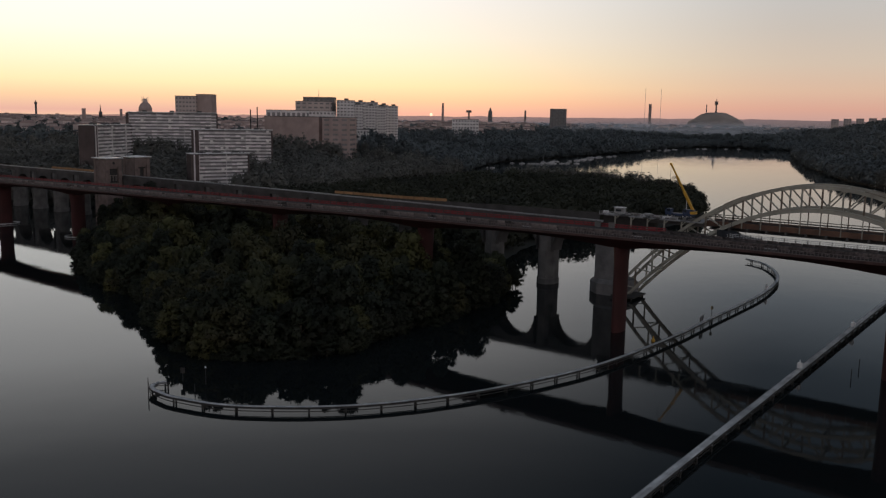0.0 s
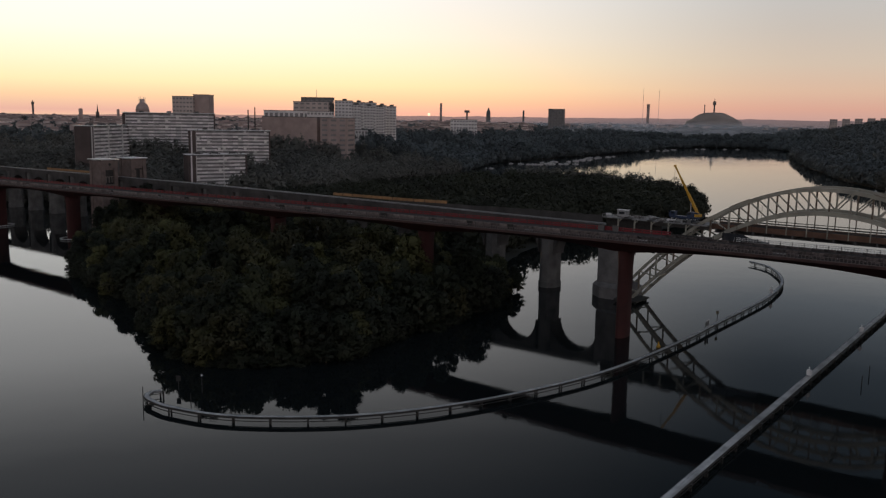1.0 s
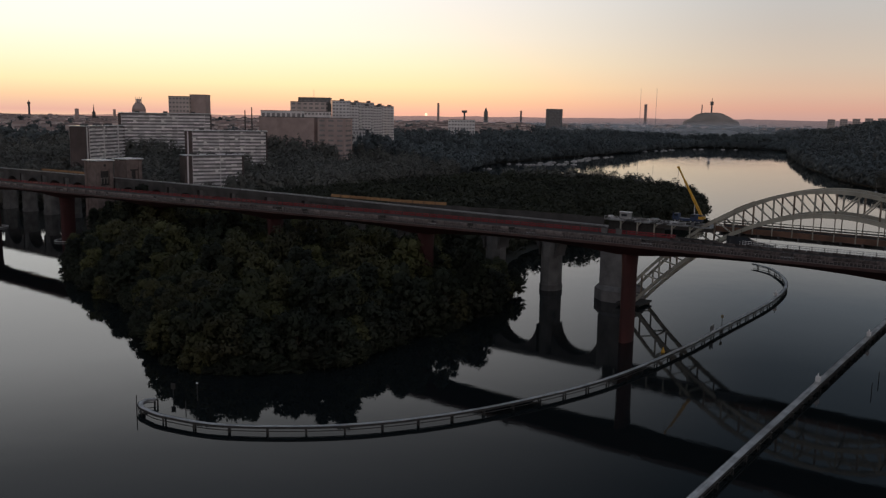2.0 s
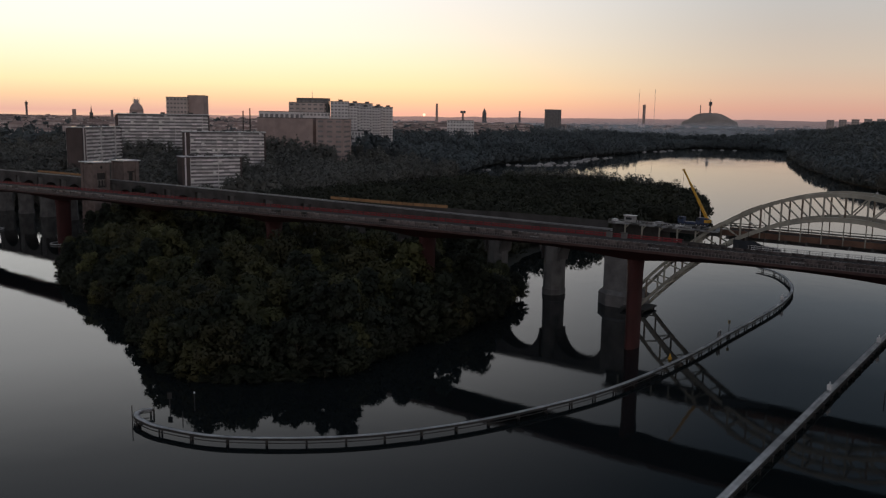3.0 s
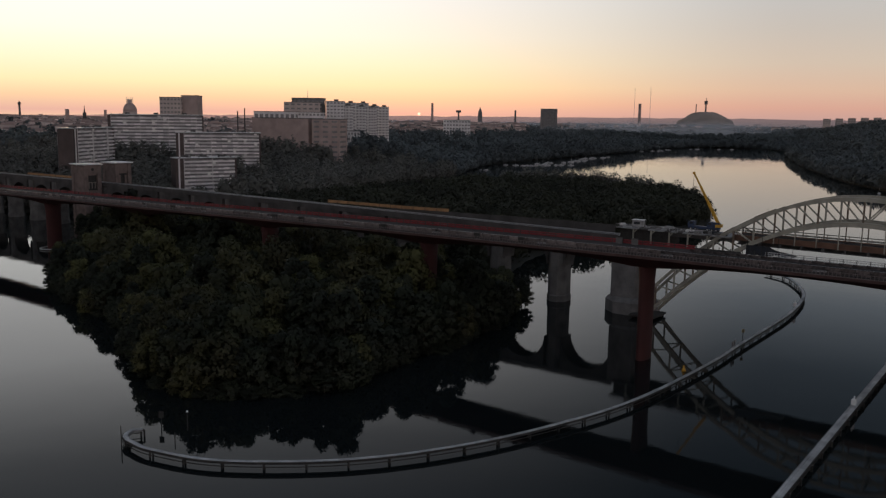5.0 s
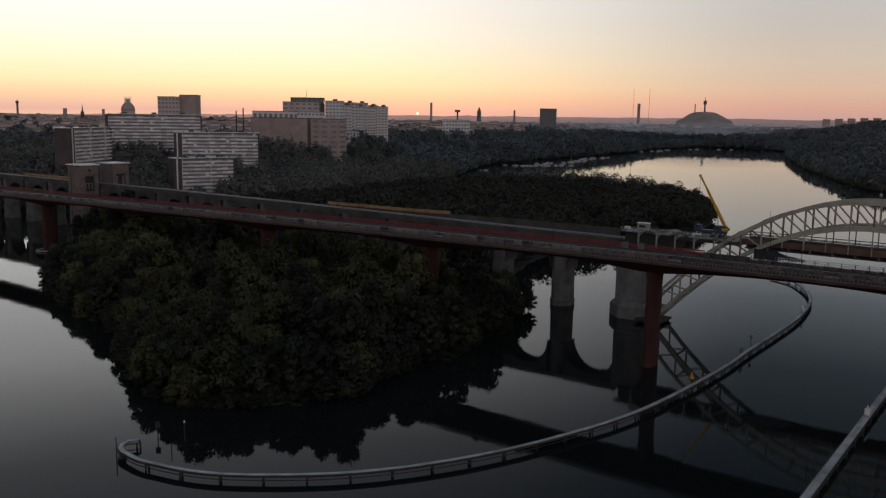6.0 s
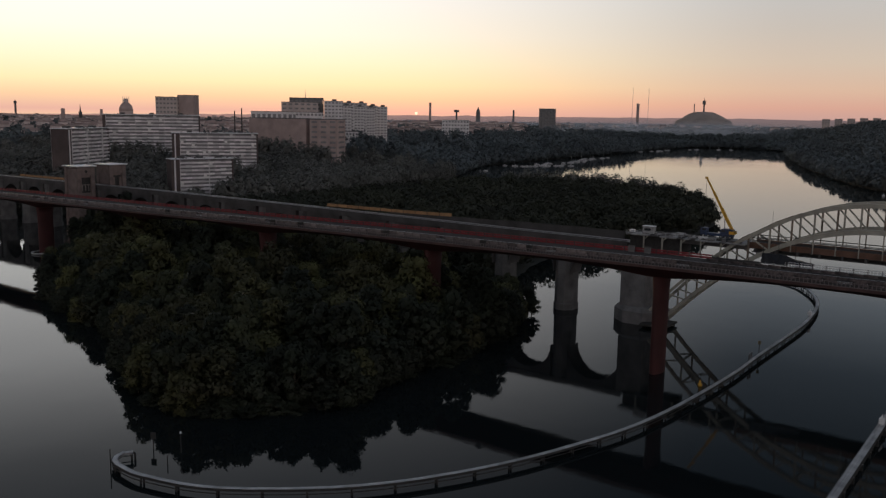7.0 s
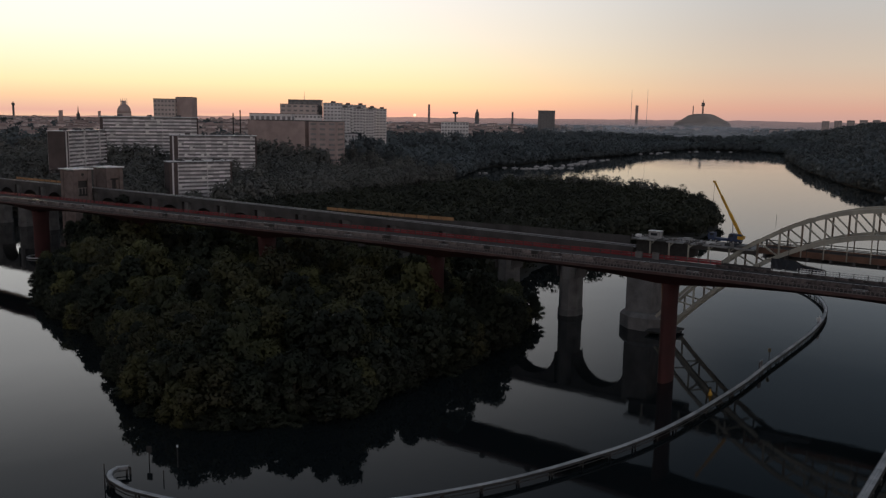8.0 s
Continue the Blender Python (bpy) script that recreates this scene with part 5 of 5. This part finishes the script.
mark("dark channel post carrying a square board", -61.1, -119.8, 3.6, board=1.1)
mark("grey channel post with a white lantern", -54.9, -117.6, 4.2, lamp=True)
mark("short dark mooring post in the water", -52.1, -123, 1.9)
mark("dark post at the end of the fender", -58.9, -131.2, 4.1)
mark("thin post with a dull yellow board beside the fender", 18.2, 33, 5.0, board=0.8, face=DULL_YELLOW)
mark("thin marker pole standing in the open bay", -81, 411, 4.8)
mark("dark mooring post standing in the water", 69.8, 4.3, 2.6)
mark("dark mooring post standing in the water", 70.2, -7.1, 2.6)
for x, y in ((58.6, -13.8), (59.2, 46.0), (18.6, 91.0)):
    b = thing("light_box", "white signal box with a lantern on the fender", "beacon", (x + 0.2, y, 1.7))
    part("box", Geo().box(-0.55, 0.55, -0.5, 0.5, 0.6, 1.9), WHITE, b)
    part("lantern", Geo().tube((0, 0, 1.9), (0, 0, 2.7), 0.18, 0.14, 8), WHITE, b)
    part("foot", Geo().box(-0.15, 0.15, -0.15, 0.15, 0, 0.6), METAL, b)
b = thing("sign_board", "pale navigation board on the fender", "sign", (18.9, 22, 1.7))
part("panel", Geo().box(-0.08, 0.08, -1.6, 1.1, 0.5, 1.9), OLD_CONCRETE, b)
part("post", Geo().box(0.09, 0.25, -0.9, -0.7, 0, 2.4), METAL, b)
part("post", Geo().box(0.09, 0.25, 0.7, 0.9, 0, 2.4), METAL, b)
b = thing("buoy", "small yellow buoy lying beside the fender", "buoy", (14.1, -5.3, 0))
part("float", Geo().loft([[(r * math.cos(t), r * math.sin(t), z) for t in np.linspace(0, 6.283, 13)[:-1]] for z, r in ((-0.4, 0.4), (0.1, 0.62), (0.5, 0.58), (0.9, 0.28), (1.75, 0.15))]), YELLOW, b, smooth=True)
part("lantern", Geo().tube((0, 0, 1.75), (0, 0, 2.25), 0.3, 0.22, 8), DARK, b)
for k in (-4, -5):
    b = thing("pier_collar", "flat grey fender ring round a red pier at the water", "fender", (k * SPAN, 0, 0))
    ring = lambda r, z: [(r * 0.8 * math.cos(t), r * math.sin(t), z) for t in np.linspace(0, 2 * math.pi, 29)[:-1]]
    part("ring", Geo().loft([ring(7.6, 0.3), ring(7.6, 0.75), ring(6.7, 0.75), ring(6.7, 0.3), ring(7.6, 0.3)], caps=False), GREY_BEAM, b)
    for a in range(10):
        part("timber_post", Geo().tube((7.1 * 0.8 * math.cos(a * 0.628), 7.1 * math.sin(a * 0.628), -3), (7.1 * 0.8 * math.cos(a * 0.628), 7.1 * math.sin(a * 0.628), 0.3), 0.2, n=6), DARK, b)
b = thing("fender_platform", "low dark timber fender platform beside the arch pier", "platform", (-20.6, 48, -0.2))
part("deck", Geo().box(-4, 5.0, -3.5, 8, 0.9, 1.5), DARK, b)
for x in (-3.2, 0.6, 4.2):
    for y in (-2.8, 7.2):
        part("timber_post", Geo().tube((x, y, -3), (x, y, 0.9), 0.3, n=8), DARK, b)


# ---------------------------------------------------------------- boats
def boat_kind(name, label, length, mast):
    b = thing(name, label, "boat", (0, 0, -80), group="moored boats")
    rings = []
    for u in np.linspace(0, 1, 7):
        w = length * 0.16 * (1 - max(0, (u - 0.45) / 0.55) ** 2.2)
        x = (u - 0.5) * length
        rings.append([(x, -w, 0.9 + 0.35 * u), (x, -w * 0.8, -0.1), (x, w * 0.8, -0.1), (x, w, 0.9 + 0.35 * u)])
    part("hull", Geo().loft(rings), HULL, b)
    part("cabin", Geo().loft([[(-0.18 * length, -0.1 * length, 1.0), (0.16 * length, -0.09 * length, 1.1), (0.16 * length, 0.09 * length, 1.1), (-0.18 * length, 0.1 * length, 1.0)],
                              [(-0.16 * length, -0.08 * length, 1.8), (0.08 * length, -0.07 * length, 1.8), (0.08 * length, 0.07 * length, 1.8), (-0.16 * length, 0.08 * length, 1.8)]]), HULL, b)
    if mast:
        part("mast", Geo().tube((0.05 * length, 0, 1.2), (0.05 * length, 0, 1.2 * length), 0.1, 0.06, 6), METAL, b)
        part("boom", Geo().tube((0.05 * length, 0, 2.4), (-0.35 * length, 0, 2.4), 0.08, 0.06, 6), METAL, b)
    return b


def moor_boats():
    kinds = [boat_kind("motor_boat", "small white motor boat moored at a jetty", 6.5, False), boat_kind("sailing_boat", "white sailing boat moored with bare mast", 8.5, True)]
    r = random.Random(9)
    lines = [((-540, 795), (-486, 880), 16), ((-522, 850), (-535, 1010), 14), ((-545, 1020), (-552, 1140), 12), ((-606, 1430), (-618, 1600), 8), ((-600, 1640), (-520, 1740), 6)]
    for (ax, ay), (bx, by), n in lines:
        for i in range(n):
            u = (i + r.uniform(-0.3, 0.3)) / n
            copy_thing(kinds[r.random() < 0.35], pose(ax + (bx - ax) * u + r.uniform(-13, 13), ay + (by - ay) * u + r.uniform(-9, 9), 0, 0, 0, r.uniform(-20, 20) + r.choice([40, 220])))
    for x, y, k in ((-508, 677, 0), (-38, 640, 1), (-52, 672, 1), (-505, 684, 0)):
        copy_thing(kinds[k], pose(x, y, 0, 0, 0, r.uniform(0, 360)))
    for k in kinds:
        for o in [*k.children_recursive, k]:
            bpy.data.objects.remove(o)
    for (ax, ay), (bx, by) in (((-545, 800), (-492, 884)), ((-540, 1018), (-562, 1140))):
        b = thing("jetty", "long low timber jetty with moored boats", "jetty")
        part("deck", Geo().beam((ax, ay, 0.5), (bx, by, 0.5), 1.8, 0.3), DARK, b)
        for i in range(8):
            u = (i + 0.5) / 8
            part("timber_post", Geo().tube((ax + (bx - ax) * u, ay + (by - ay) * u, -3), (ax + (bx - ax) * u, ay + (by - ay) * u, 0.4), 0.2, n=6), DARK, b)


moor_boats()
